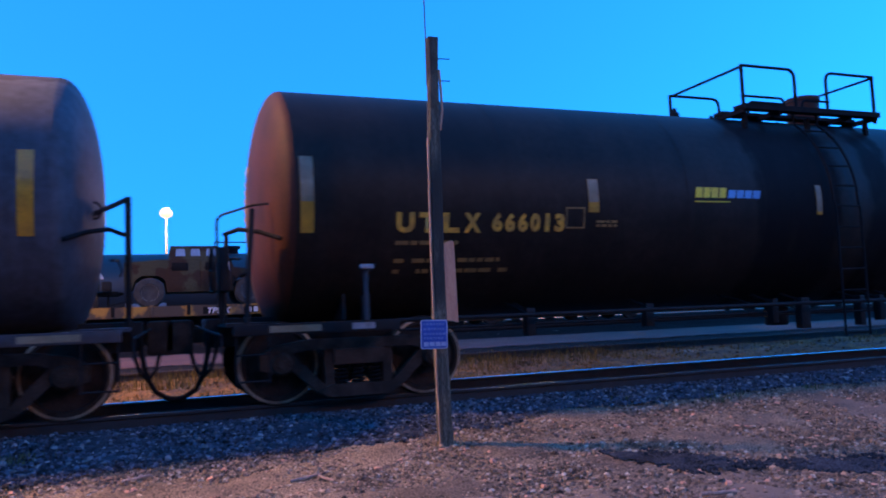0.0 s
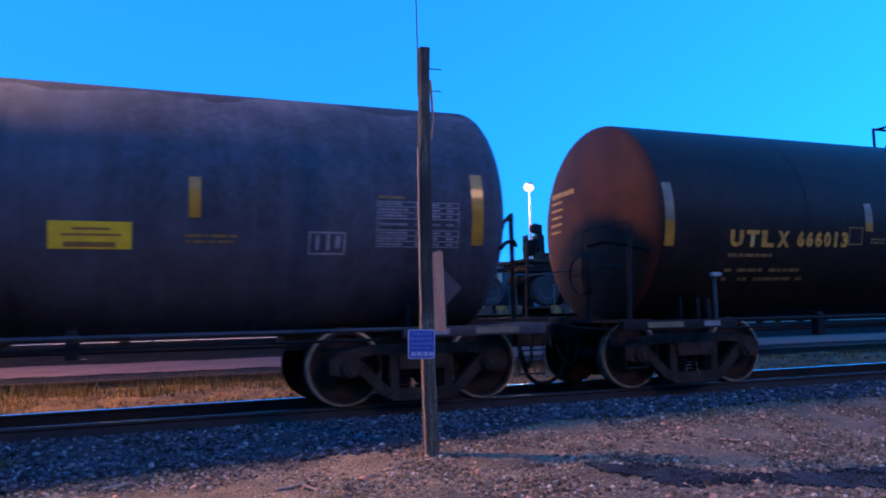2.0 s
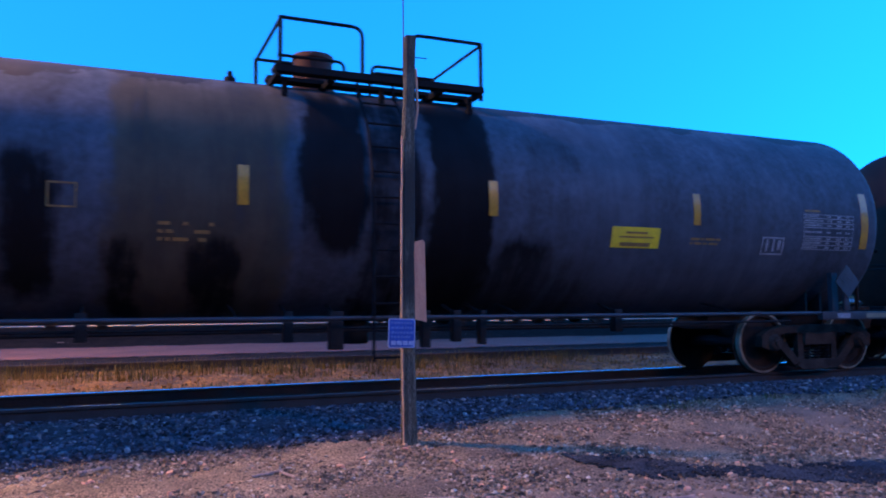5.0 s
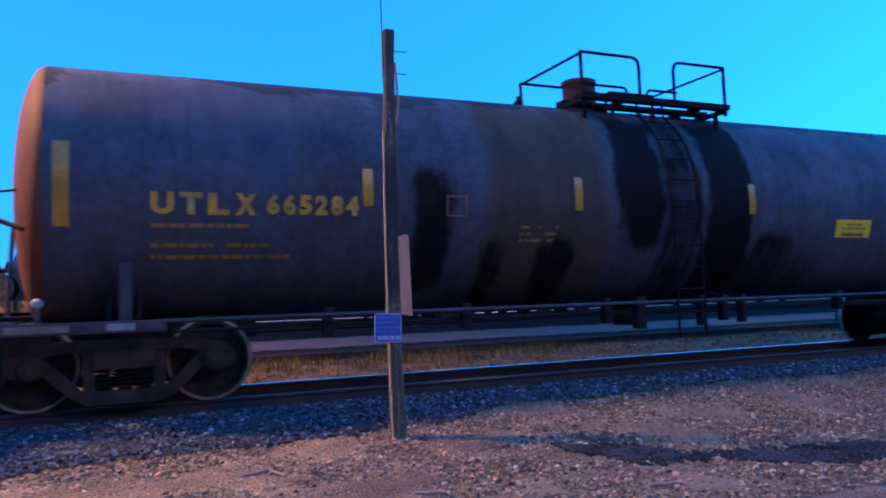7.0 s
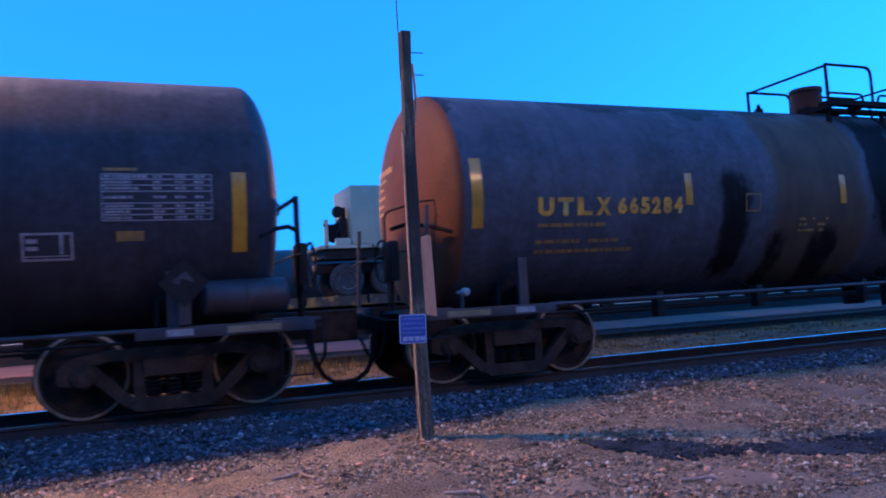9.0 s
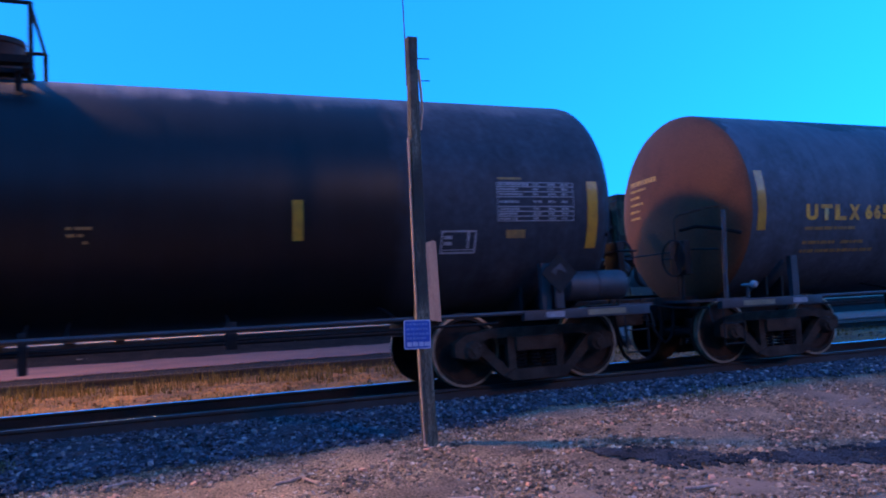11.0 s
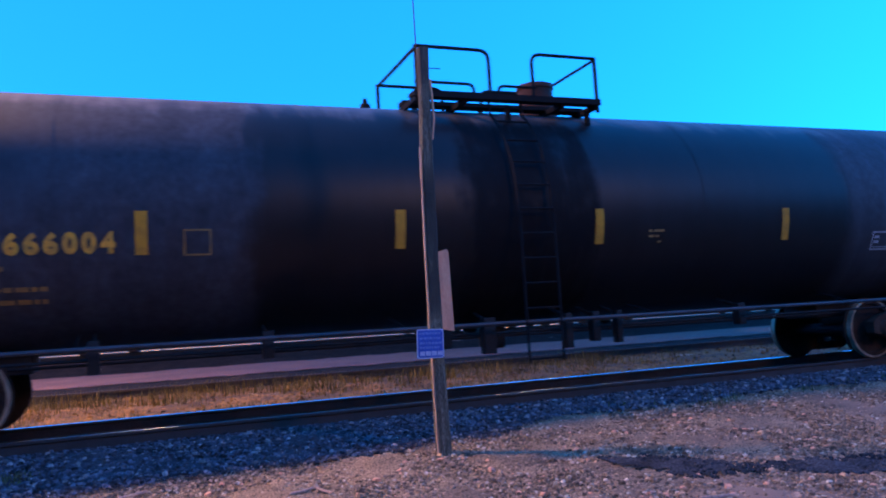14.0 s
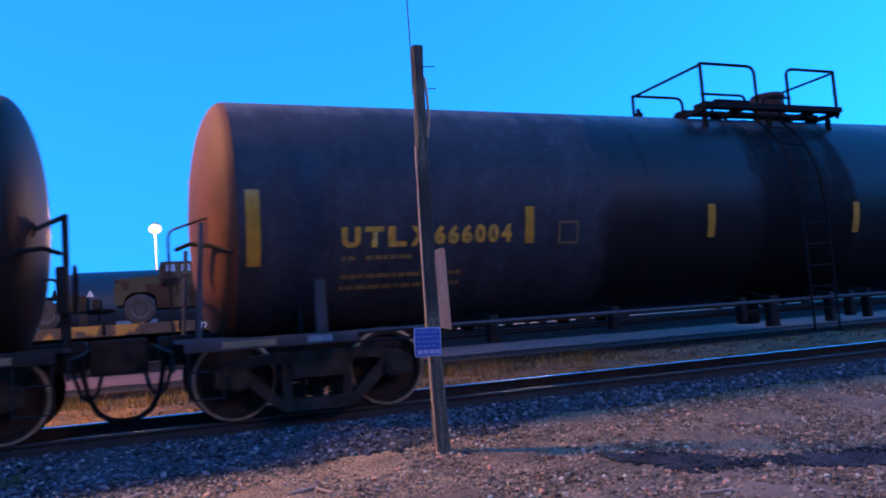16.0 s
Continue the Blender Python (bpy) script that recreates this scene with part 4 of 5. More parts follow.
# the leading car
car, t_a = tank_car("black tank car with yellow lettering, coupled in a moving train", 9.40, TANK_A, HEAD_BROWN, STEEL_DARK, "UTLX", "666013", -0.13, 11, depth=0.33, half=7.86, at=(-6.72, 1.05, -5.52, 0.98))
CARS.append((car, 9.40)), TURNING.extend(t_a)
stripe(car, -7.74, 1.90, 2.75, pale=0.6)
stripe(car, -4.12, 2.15, 2.57, pale=0.7)
stripe(car, -0.4, 2.15, 2.57, 0.05, pale=0.9)
stripe(car, 1.3, 2.15, 2.57, pale=0.7)
outline_box(car, -4.52, -4.25, 1.95, 2.21, FAINT_YELLOW)
bars(car, "stencil_writing", -4.08, -3.7, 2.05, 2, FAINT_YELLOW, 5, 0.03, 0.05)
for a, b, z0, z1, mat in ((-2.56, -2.04, 2.36, 2.50, SIGN_YELLOW), (-2.02, -1.46, 2.36, 2.47, CYAN), (-2.58, -2.0, 2.30, 2.315, SIGN_YELLOW)):
    bm = bmesh.new()
    n = max(1, round((b - a) / 0.13)) if z1 - z0 > 0.05 else 1
    for k in range(n):
        p, q = a + (b - a) * k / n, a + (b - a) * (k + (0.86 if n > 1 else 1)) / n
        lean = 0.03
        bm.faces.new([bm.verts.new(on_tank(u, z, 0.008)) for u, z in ((p, z0), (q, z0), (q + lean, z1), (p + lean, z1))])
    part("coloured_mark", bm, mat, car, "slanting yellow and blue marks")
bm = bmesh.new()
tube(bm, [(-7.13, -1.56, 0.92), (-7.13, -1.56, 1.44), (-7.08, -1.58, 1.49)], 0.026, 8)
stand = part("placard_bracket", bm, SILL_GREY, car)
bm = bmesh.new()
box(bm, -7.20, -7.04, -1.62, -1.55, 1.48, 1.535, 0.02)
part("bracket_cap", bm, GREY_MARK, stand, "pale cap")

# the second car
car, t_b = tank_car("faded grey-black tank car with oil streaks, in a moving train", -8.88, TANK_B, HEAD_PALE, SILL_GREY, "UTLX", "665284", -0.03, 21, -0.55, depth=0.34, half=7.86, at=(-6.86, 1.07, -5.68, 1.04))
CARS.append((car, -8.88)), TURNING.extend(t_b)
for u in (-7.69, 7.69):
    stripe(car, u, 1.87, 2.72)
for u in (-4.52, -1.65, 1.34, 4.46):
    stripe(car, u, 2.12, 2.55, 0.06)
outline_box(car, -3.53, -3.26, 2.02, 2.27, FAINT_YELLOW)
bars(car, "stencil_writing", -2.5, -1.92, 1.92, 3, FAINT_YELLOW, 9, 0.035, 0.08)
bars(car, "stencil_writing", 4.37, 4.9, 1.95, 2, FAINT_YELLOW, 10, 0.03, 0.06)
bm = bmesh.new()
decal(bm, 3.08, 3.85, 1.79, 2.06)
sheet = part("yellow_panel", bm, SIGN_YELLOW, car, "bright yellow notice panel")
bm = bmesh.new()
for z, h, a, b in ((2.0, 0.025, 3.3, 3.65), (1.94, 0.02, 3.2, 3.75), (1.86, 0.05, 3.22, 3.7)):
    decal(bm, a, b, z - h, z, 0.01)
part("panel_writing", bm, FAINT_YELLOW, sheet)
data_panel(car, 6.44, 7.45, 1.84, 2.36)
b = outline_box(car, 5.66, 6.08, 1.75, 2.00, GREY_MARK, 0.022)
bm = bmesh.new()
decal(bm, 5.74, 5.78, 1.80, 1.97, 0.008), decal(bm, 5.86, 5.9, 1.80, 1.97, 0.008), decal(bm, 5.96, 6.02, 1.82, 1.96, 0.008)
part("panel_writing", bm, GREY_MARK, b)
placard(car, 7.17, 1.36, 0.25, True)
bm = bmesh.new()
lathe(bm, [(0.0, -0.07), (0.03, -0.068), (0.05, -0.045), (0.055, 0.0), (0.03, 0.03), (0.022, 0.05), (0.022, 0.20)], 16, Matrix.Translation((-7.90, -1.40, 1.11)))
part("valve_cap", bm, GREY_MARK, car, "pale round valve cap")
bm = bmesh.new()
tube(bm, [(-7.90, -1.30, 0.92), (-7.90, -1.30, 1.08)], 0.025, 8)
part("valve_stem", bm, SILL_GREY, car)

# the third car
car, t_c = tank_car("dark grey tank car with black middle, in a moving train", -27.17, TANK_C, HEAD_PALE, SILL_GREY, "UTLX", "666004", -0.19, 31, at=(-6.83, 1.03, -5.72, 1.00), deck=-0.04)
CARS.append((car, -27.17)), TURNING.extend(t_c)
stripe(car, -7.80, 1.68, 2.50)
stripe(car, 7.80, 1.68, 2.52)
for u in (-4.47, -1.69, 0.97, 4.02):
    stripe(car, u, 1.83, 2.27, 0.06)
outline_box(car, -4.06, -3.78, 1.81, 2.08, FAINT_YELLOW)
data_panel(car, 6.45, 7.52, 2.02, 2.50)
b = outline_box(car, 5.72, 6.18, 1.65, 1.92, GREY_MARK, 0.022)
bm = bmesh.new()
decal(bm, 5.76, 5.86, 1.82, 1.86, 0.008), decal(bm, 5.76, 5.86, 1.75, 1.79, 0.008), decal(bm, 6.06, 6.09, 1.71, 1.9, 0.008), decal(bm, 5.75, 6.15, 1.69, 1.70, 0.008)
part("panel_writing", bm, GREY_MARK, b)
bm = bmesh.new()
decal(bm, 6.58, 6.84, 1.82, 1.92)
part("notice_plate", bm, FAINT_YELLOW, car)
bars(car, "stencil_writing", 1.72, 1.98, 2.0, 3, FAINT_YELLOW, 19, 0.03, 0.07)
placard(car, 7.20, 1.36, 0.25, False)
bm = bmesh.new()
m = Matrix.Translation((7.85, -1.28, 1.20)) @ Matrix.Rotation(radians(90), 4, "Z")
lathe(bm, [(0.0, -0.47), (0.12, -0.46), (0.185, -0.42), (0.19, -0.40), (0.19, -0.01), (0.2, -0.005), (0.2, 0.005), (0.19, 0.01), (0.19, 0.40), (0.185, 0.42), (0.12, 0.46), (0.0, 0.47)], 28, m)
part("air_reservoir", bm, SILL_GREY, car, "grey cylindrical air reservoir")

# the fourth car
car, t_d = tank_car("black tank car with a brake wheel, in a moving train", -45.46, TANK_A, HEAD_BROWN, STEEL_DARK, "UTLX", "666004", 0.0, 41)
CARS.append((car, -45.46)), TURNING.extend(t_d)
for u in (-7.7, 7.66):
    stripe(car, u, 1.90, 2.75)
for u in (-4.40, -1.5, 1.2, 4.4):
    stripe(car, u, 2.12, 2.55, 0.06)
data_panel(car, 6.2, 7.2, 1.86, 2.40)

# brake wheels on the ends that carry them
for (car, cx), s in ((CARS[0], -1), (CARS[1], -1), (CARS[2], 1), (CARS[3], 1)):
    bm = bmesh.new()
    ring = [(s * 8.70, -0.75 + 0.26 * math.cos(a), 1.55 + 0.26 * math.sin(a)) for a in (2 * math.pi * k / 24 for k in range(25))]
    tube(bm, ring, 0.016, 6)
    for k in range(3):
        a = 2.094 * k
        tube(bm, [(s * 8.68, -0.75, 1.55), (s * 8.70, -0.75 + 0.26 * math.cos(a), 1.55 + 0.26 * math.sin(a))], 0.012, 6)
    wheel = part("brake_wheel", bm, STEEL_DARK, car)
    bm = bmesh.new()
    box(bm, min(s * 8.52, s * 8.64), max(s * 8.52, s * 8.64), -0.92, -0.58, 1.30, 1.80, 0.03)
    tube(bm, [(s * 8.58, -0.75, 0.93), (s * 8.58, -0.75, 1.32)], 0.03, 8)
    part("brake_housing", bm, STEEL_DARK, car)


# ---- the near track ----
track = thing("railway_track", "worn railway track with polished rails on dark timber sleepers", "railway track", kind="structure")
for y in (-0.755, 0.755):
    bm = bmesh.new()
    sec = [(-0.07, -0.17), (0.07, -0.17), (0.07, -0.155), (0.012, -0.135), (0.012, -0.045), (0.036, -0.03), (0.036, -0.004), (-0.036, -0.004), (-0.036, -0.03), (-0.012, -0.045), (-0.012, -0.135), (-0.07, -0.155)]
    ends = [[bm.verts.new((x, y + a, z)) for a, z in sec] for x in (-90, 150)]
    for k in range(len(sec)):
        j = (k + 1) % len(sec)
        bm.faces.new((ends[0][k], ends[1][k], ends[1][j], ends[0][j]))
    bmesh.ops.recalc_face_normals(bm, faces=bm.faces)
    r = part("rail", bm, RAIL, track)
    bm = bmesh.new()
    # the far rail's gauge corner is worn round and polished
    sec = [(-0.037, -0.012), (-0.030, -0.006), (-0.012, -0.002), (0.010, 0.0), (0.034, -0.001), (0.034, -0.006)] if y > 0 else [(-0.034, -0.006), (-0.034, 0.0), (0.034, 0.0), (0.034, -0.006)]
    ends = [[bm.verts.new((x, y + a, z)) for a, z in sec] for x in (-90, 150)]
    for k in range(len(sec)):
        j = (k + 1) % len(sec)
        bm.faces.new((ends[0][k], ends[1][k], ends[1][j], ends[0][j]))
    bmesh.ops.recalc_face_normals(bm, faces=bm.faces)
    # the near head is coloured dark for its reflection of the tank
    part("rail_head", bm, RAIL_TOP if y > 0 else RAIL_MIRROR_DARK, r, "polished bright rail head" if y > 0 else "rail head darkened for the tank mirrored in it")
bm = bmesh.new()
box(bm, -0.115, 0.115, -1.30, 1.30, -0.33, -0.165, 0.012)
first = part("sleeper", bm, TIE, track)
for k in range(1, 110):
    ob = new("sleeper", first.data)
    ob.parent = track
    ob.matrix_basis = pose(-14 + 0.52 * k, 0.03 * math.sin(k * 2.3), 0, 0, 0, 1.2 * math.sin(k * 5.1))
first.matrix_basis = pose(-14, 0, 0)


# ---- post with sign and board ----
PX, PY, PZ = 2.60, -3.0, -0.33
post = thing("sign_post", "weathered grey timber post with blue sign and bare board", "post", pose(PX, PY, PZ))
bm = bmesh.new()
prev = None
H = 3.96
for k in range(15):
    z = -0.3 + (H + 0.3) * k / 14
    w = 0.060 - 0.006 * max(0, z) / H - (0.007 if z > 2.95 else 0)
    dx, dy = 0.03 * max(0, z - 1.2) / H - 0.02 * math.sin(max(0, z) / H * 3.1), 0.0
    ring = [bm.verts.new((dx + a * w + 0.004 * math.sin(k * 2.1 + i), dy + b * w, z)) for i, (a, b) in enumerate(((-1, -0.8), (-0.8, -1), (0.8, -1), (1, -0.8), (1, 0.8), (0.8, 1), (-0.8, 1), (-1, 0.8)))]
    if prev:
        for i in range(8):
            bm.faces.new((prev[i], prev[(i + 1) % 8], ring[(i + 1) % 8], ring[i]))
    else:
        bm.faces.new(ring[::-1])
    prev = ring
bm.faces.new(prev)
part("timber", bm, POST_WOOD, post)
bm = bmesh.new()
for k in range(6):
    z0, z1 = 0.02 + 0.49 * k, 0.02 + 0.49 * (k + 1)
    lean = 0.03 * max(0, z0 - 1.2) / H - 0.02 * math.sin(z0 / H * 3.1)
    box(bm, lean - 0.073, lean - 0.061, -0.046, -0.018, z0, z1 + 0.004)
part("edge_batten", bm, CHIP, post, "thin pale strip along the edge")


# ---- yard lamps ----
def yard_lamp(x, y, z, glow=True):
    base = ground_height(x, y)
    lamp = thing("yard_lamp", "tall yard lamp with a glowing orange sodium head", "street lamp", pose(x, y, base), "yard lamps")
    bm = bmesh.new()
    lathe(bm, [(0.16, 0.0), (0.16, 0.1), (0.11, 0.15), (0.07, z - base - 0.1), (0.0, z - base)], 16, Matrix.Rotation(radians(90), 4, "X"))
    part("pole", bm, POLE, lamp)
    bm = bmesh.new()
    box(bm, -0.22, 0.22, -0.22, 0.22, z - base + 0.1, z - base + 0.24, 0.05)
    part("lamp_head", bm, POLE, lamp)
    bm = bmesh.new()
    bmesh.ops.create_uvsphere(bm, u_segments=16, v_segments=10, radius=0.42)
    bmesh.ops.scale(bm, vec=(1, 1, 0.75), verts=bm.verts)
    bmesh.ops.translate(bm, vec=(0, 0, z - base - 0.16), verts=bm.verts)
    part("lamp_glass", bm, GLOW, lamp).visible_shadow = False


for x, y, z, watts, size, spread in YARD_LAMPS:
    yard_lamp(x, y, z)


# ---- post fittings ----
def fit(dx, z):
    """How far the leaning timber stands off at a height."""
    return dx + 0.03 * max(0, z - 1.2) / H - 0.02 * math.sin(max(0, z) / H * 3.1)


bm = bmesh.new()
extrude_xz(bm, [(0.06, 1.23), (0.205, 1.20), (0.19, 1.97), (0.165, 1.99), (0.06, 1.96)], 0.064, 0.085)
part("board", bm, BOARD, post, "bare tan plywood board")
sign_m = pose(-0.10, -0.075, 1.10, 0, 1.5, 0)
bm = bmesh.new()
r = 0.02
pts = []
for cx, cz, a0 in ((0.125, 0.125, 0), (-0.125, 0.125, 90), (-0.125, -0.125, 180), (0.125, -0.125, 270)):
    pts += [(cx * 0.9 + r * math.cos(radians(a0 + k * 22.5)), cz * 0.92 + r * math.sin(radians(a0 + k * 22.5))) for k in range(5)]
extrude_xz(bm, pts, -0.002, 0.002)
bmesh.ops.transform(bm, matrix=sign_m, verts=bm.verts)
sign = part("sign", bm, SIGN_WHITE, post, "blue and white enamel notice sign")
bm = bmesh.new()
extrude_xz(bm, [(x * 0.92, z * 0.92) for x, z in pts], -0.004, -0.0022)
bmesh.ops.transform(bm, matrix=sign_m, verts=bm.verts)
part("sign_face", bm, SIGN_BLUE, sign)
rnd = random.Random(3)
for k, z in enumerate((0.095, 0.05, 0.005, -0.035, -0.09)):
    bm = bmesh.new()
    x = -0.105
    while x < (0.09 if k != 4 else 0.1):
        w = rnd.choice((0.014, 0.02, 0.03)) if k != 4 else 0.05
        h = 0.010 if k != 4 else 0.02
        extrude_xz(bm, [(x, z - h), (x + w, z - h), (x + w, z + h), (x, z + h)], -0.0052, -0.0042)
        x += w + 0.008
    bmesh.ops.transform(bm, matrix=sign_m, verts=bm.verts)
    part("sign_bar", bm, SIGN_WHITE if k == 4 else SIGN_TEXT, sign)
for z in (3.54, 3.76):
    bm = bmesh.new()
    tube(bm, [(fit(0.03, z), 0, z), (fit(0.18, z), 0, z + 0.005)], 0.005, 6)
    part("nail", bm, BLACK, post)
bm = bmesh.new()
tube(bm, [(fit(-0.04, 3.5), 0.055, 3.5), (fit(-0.045, 3.9), 0.055, 3.92), (fit(-0.055, 4.2), 0.05, 4.3), (fit(-0.07, 4.6), 0.05, 4.9)], 0.006, 6)
part("antenna_rod", bm, HEAD_BROWN, post, "thin reddish rod")
bm = bmesh.new()
tube(bm, [(fit(0.055, 3.60), -0.03, 3.64), (fit(0.075, 3.45), -0.02, 3.45), (fit(0.085, 3.25), -0.02, 3.25), (fit(0.06, 3.05), -0.02, 3.05)], 0.013, 6)
part("cord", bm, BOARD, post, "frayed tan cord")


# ---- the disused rail and the yard track ----
old = thing("disused_track", "rusty half-buried rails of a disused siding", "railway track", kind="structure")
for y, z in ((5.9, 0.06), (7.4, -0.03)):
    bm = bmesh.new()
    box(bm, -90, 150, y - 0.036, y + 0.036, z - 0.04, z)
    box(bm, -90, 150, y - 0.012, y + 0.012, z - 0.14, z - 0.04)
    box(bm, -90, 150, y - 0.07, y + 0.07, z - 0.155, z - 0.14)
    part("rail", bm, RAIL, old)
yard_track = thing("yard_track", "rusty rails of the yard track", "railway track", kind="structure")
YZ = 0.45
for y in (16.55, 18.05, 23.3, 24.8):
    bm = bmesh.new()
    box(bm, -90, 150, y - 0.036, y + 0.036, YZ - 0.04, YZ)
    box(bm, -90, 150, y - 0.012, y + 0.012, YZ - 0.16, YZ - 0.04)
    box(bm, -90, 150, y - 0.07, y + 0.07, YZ - 0.20, YZ - 0.16)
    part("rail", bm, RAIL, yard_track)


# ---- flatcars with vehicles ----
def road_wheel(bm_t, bm_h, x, y, z, r, w, side):
    m = Matrix.Translation((x, y, z))
    if side > 0:
        m = m @ Matrix.Rotation(math.pi, 4, "Z")
    lathe(bm_t, [(r * 0.55, -w / 2), (r * 0.62, -w / 2 - 0.02), (r * 0.9, -w / 2), (r, -w * 0.35), (r, w * 0.35), (r * 0.9, w / 2), (r * 0.55, w / 2)], 28, m)
    lathe(bm_h, [(0.0, -w / 2 + 0.02), (r * 0.2, -w / 2 + 0.01), (r * 0.24, -w / 2 + 0.06), (r * 0.45, -w / 2 + 0.05), (r * 0.56, -w / 2 - 0.005), (r * 0.56, w / 2 - 0.02), (0, w / 2 - 0.02)], 24, m)


def add_wheel(parent, x, y, z, r, w, side, axis=None):
    bt, bh = bmesh.new(), bmesh.new()
    road_wheel(bt, bh, x, y, z, r, w, side)
    ob = part("wheel", bt, RUBBER, parent)
    part("rim", bh, HUB, ob)


FLAT_Y = 17.3
DECK_Z = 1.46


def flatcar(x0, x1, label):
    car = thing("flatcar", label, "railway car", pose((x0 + x1) / 2, FLAT_Y, 0), "parked flatcars")
    h = (x1 - x0) / 2
    bm = bmesh.new()
    box(bm, -h, h, -1.30, 1.30, DECK_Z - 0.08, DECK_Z, 0.01)
    part("deck", bm, DECK_TOP, car)
    for y in (-1.36, 1.32):
        bm = bmesh.new()
        outline = [(-h, DECK_Z - 0.30), (-h, DECK_Z + 0.03), (h, DECK_Z + 0.03), (h, DECK_Z - 0.30)]
        extrude_xz(bm, outline, y, y + 0.05)
        sill = part("side_sill", bm, DECK, car, "worn yellow side sill")
        if y < 0:
            for k in range(int(2 * h / 1.1)):
                bm = bmesh.new()
                u = -h + 0.5 + 1.1 * k
                box(bm, u, u + 0.10, y - 0.04, y - 0.005, DECK_Z - 0.26, DECK_Z + 0.06, 0.01)
                part("stake_pocket", bm, BLACK if k % 3 else DECK, sill)
            for u, w in ((1.88, 0.62), (3.15, 0.8)):
                bm = bmesh.new()
                box(bm, u - 0.1, u + w + 0.1, y - 0.012, y - 0.002, DECK_Z - 0.26, DECK_Z - 0.03)
                part("letter_panel", bm, BLACK, sill)
                if u < 2:
                    def slant(p, q, start=u):
                        return Vector((start + p + 0.25 * q, y - 0.016, DECK_Z - 0.245 + q))
                    letters("TPDX", 0.19, 0.72, WHITE, "letters", sill, slant, 0.03)
                    continue
                for i in range(4):
                    bm = bmesh.new()
                    v = u + i * w / 4
                    box(bm, v, v + w / 6, y - 0.02, y - 0.013, DECK_Z - 0.23, DECK_Z - 0.07)
                    part("white_bar", bm, WHITE, sill)
    for s in (-1, 1):
        bm = bmesh.new()
        box(bm, s * (h - 2.4) - 1.1, s * (h - 2.4) + 1.1, -1.0, 1.0, YZ + 0.3, YZ + 0.62, 0.05)
        truck = part("truck_frame", bm, BOGIE, car)
        for d in (-0.89, 0.89):
            for y in (-0.78, 0.78):
                bm = bmesh.new()
                lathe(bm, [(0.0, -0.06), (0.1, -0.06), (0.3, 0.0), (0.38, -0.04), (0.42, -0.04), (0.42, 0.06), (0.0, 0.06)], 24, Matrix.Translation((s * (h - 2.4) + d, y, YZ + 0.42)))
                part("wheel", bm, WHEEL, truck)
        bm = bmesh.new()
        box(bm, min(s * h, s * (h + 0.55)), max(s * h, s * (h + 0.55)), -0.12, 0.12, YZ + 0.4, YZ + 0.65, 0.03)
        part("coupler", bm, BOGIE, car)
        bm = bmesh.new()
        tube(bm, [(s * (h - 0.2), -1.3, DECK_Z), (s * (h - 0.2), -1.3, DECK_Z + 0.75), (s * (h - 0.2), -0.7, DECK_Z + 0.75), (s * (h - 0.2), -0.7, DECK_Z)], 0.02, 6)
        part("end_handhold", bm, POLE, car)
    bm = bmesh.new()
    box(bm, -h + 4, h - 4, -0.35, 0.35, DECK_Z - 0.75, DECK_Z - 0.09)
    part("centre_sill", bm, STEEL_DARK, car)
    for u in (-0.45 * h, -0.1 * h, 0.25 * h):
        bm = bmesh.new()
        tube(bm, [(u, -1.15, DECK_Z), (u + 0.9, -0.9, DECK_Z + 0.22)], 0.015, 5)
        part("tie_down_chain", bm, STEEL_DARK, car)


flatcar(-13.6, 13.4, "yellow flatcar carrying army vehicles")
flatcar(14.6, 41.6, "yellow flatcar carrying a military truck")
flatcar(-41.8, -14.8, "empty yellow flatcar with bare plank deck")


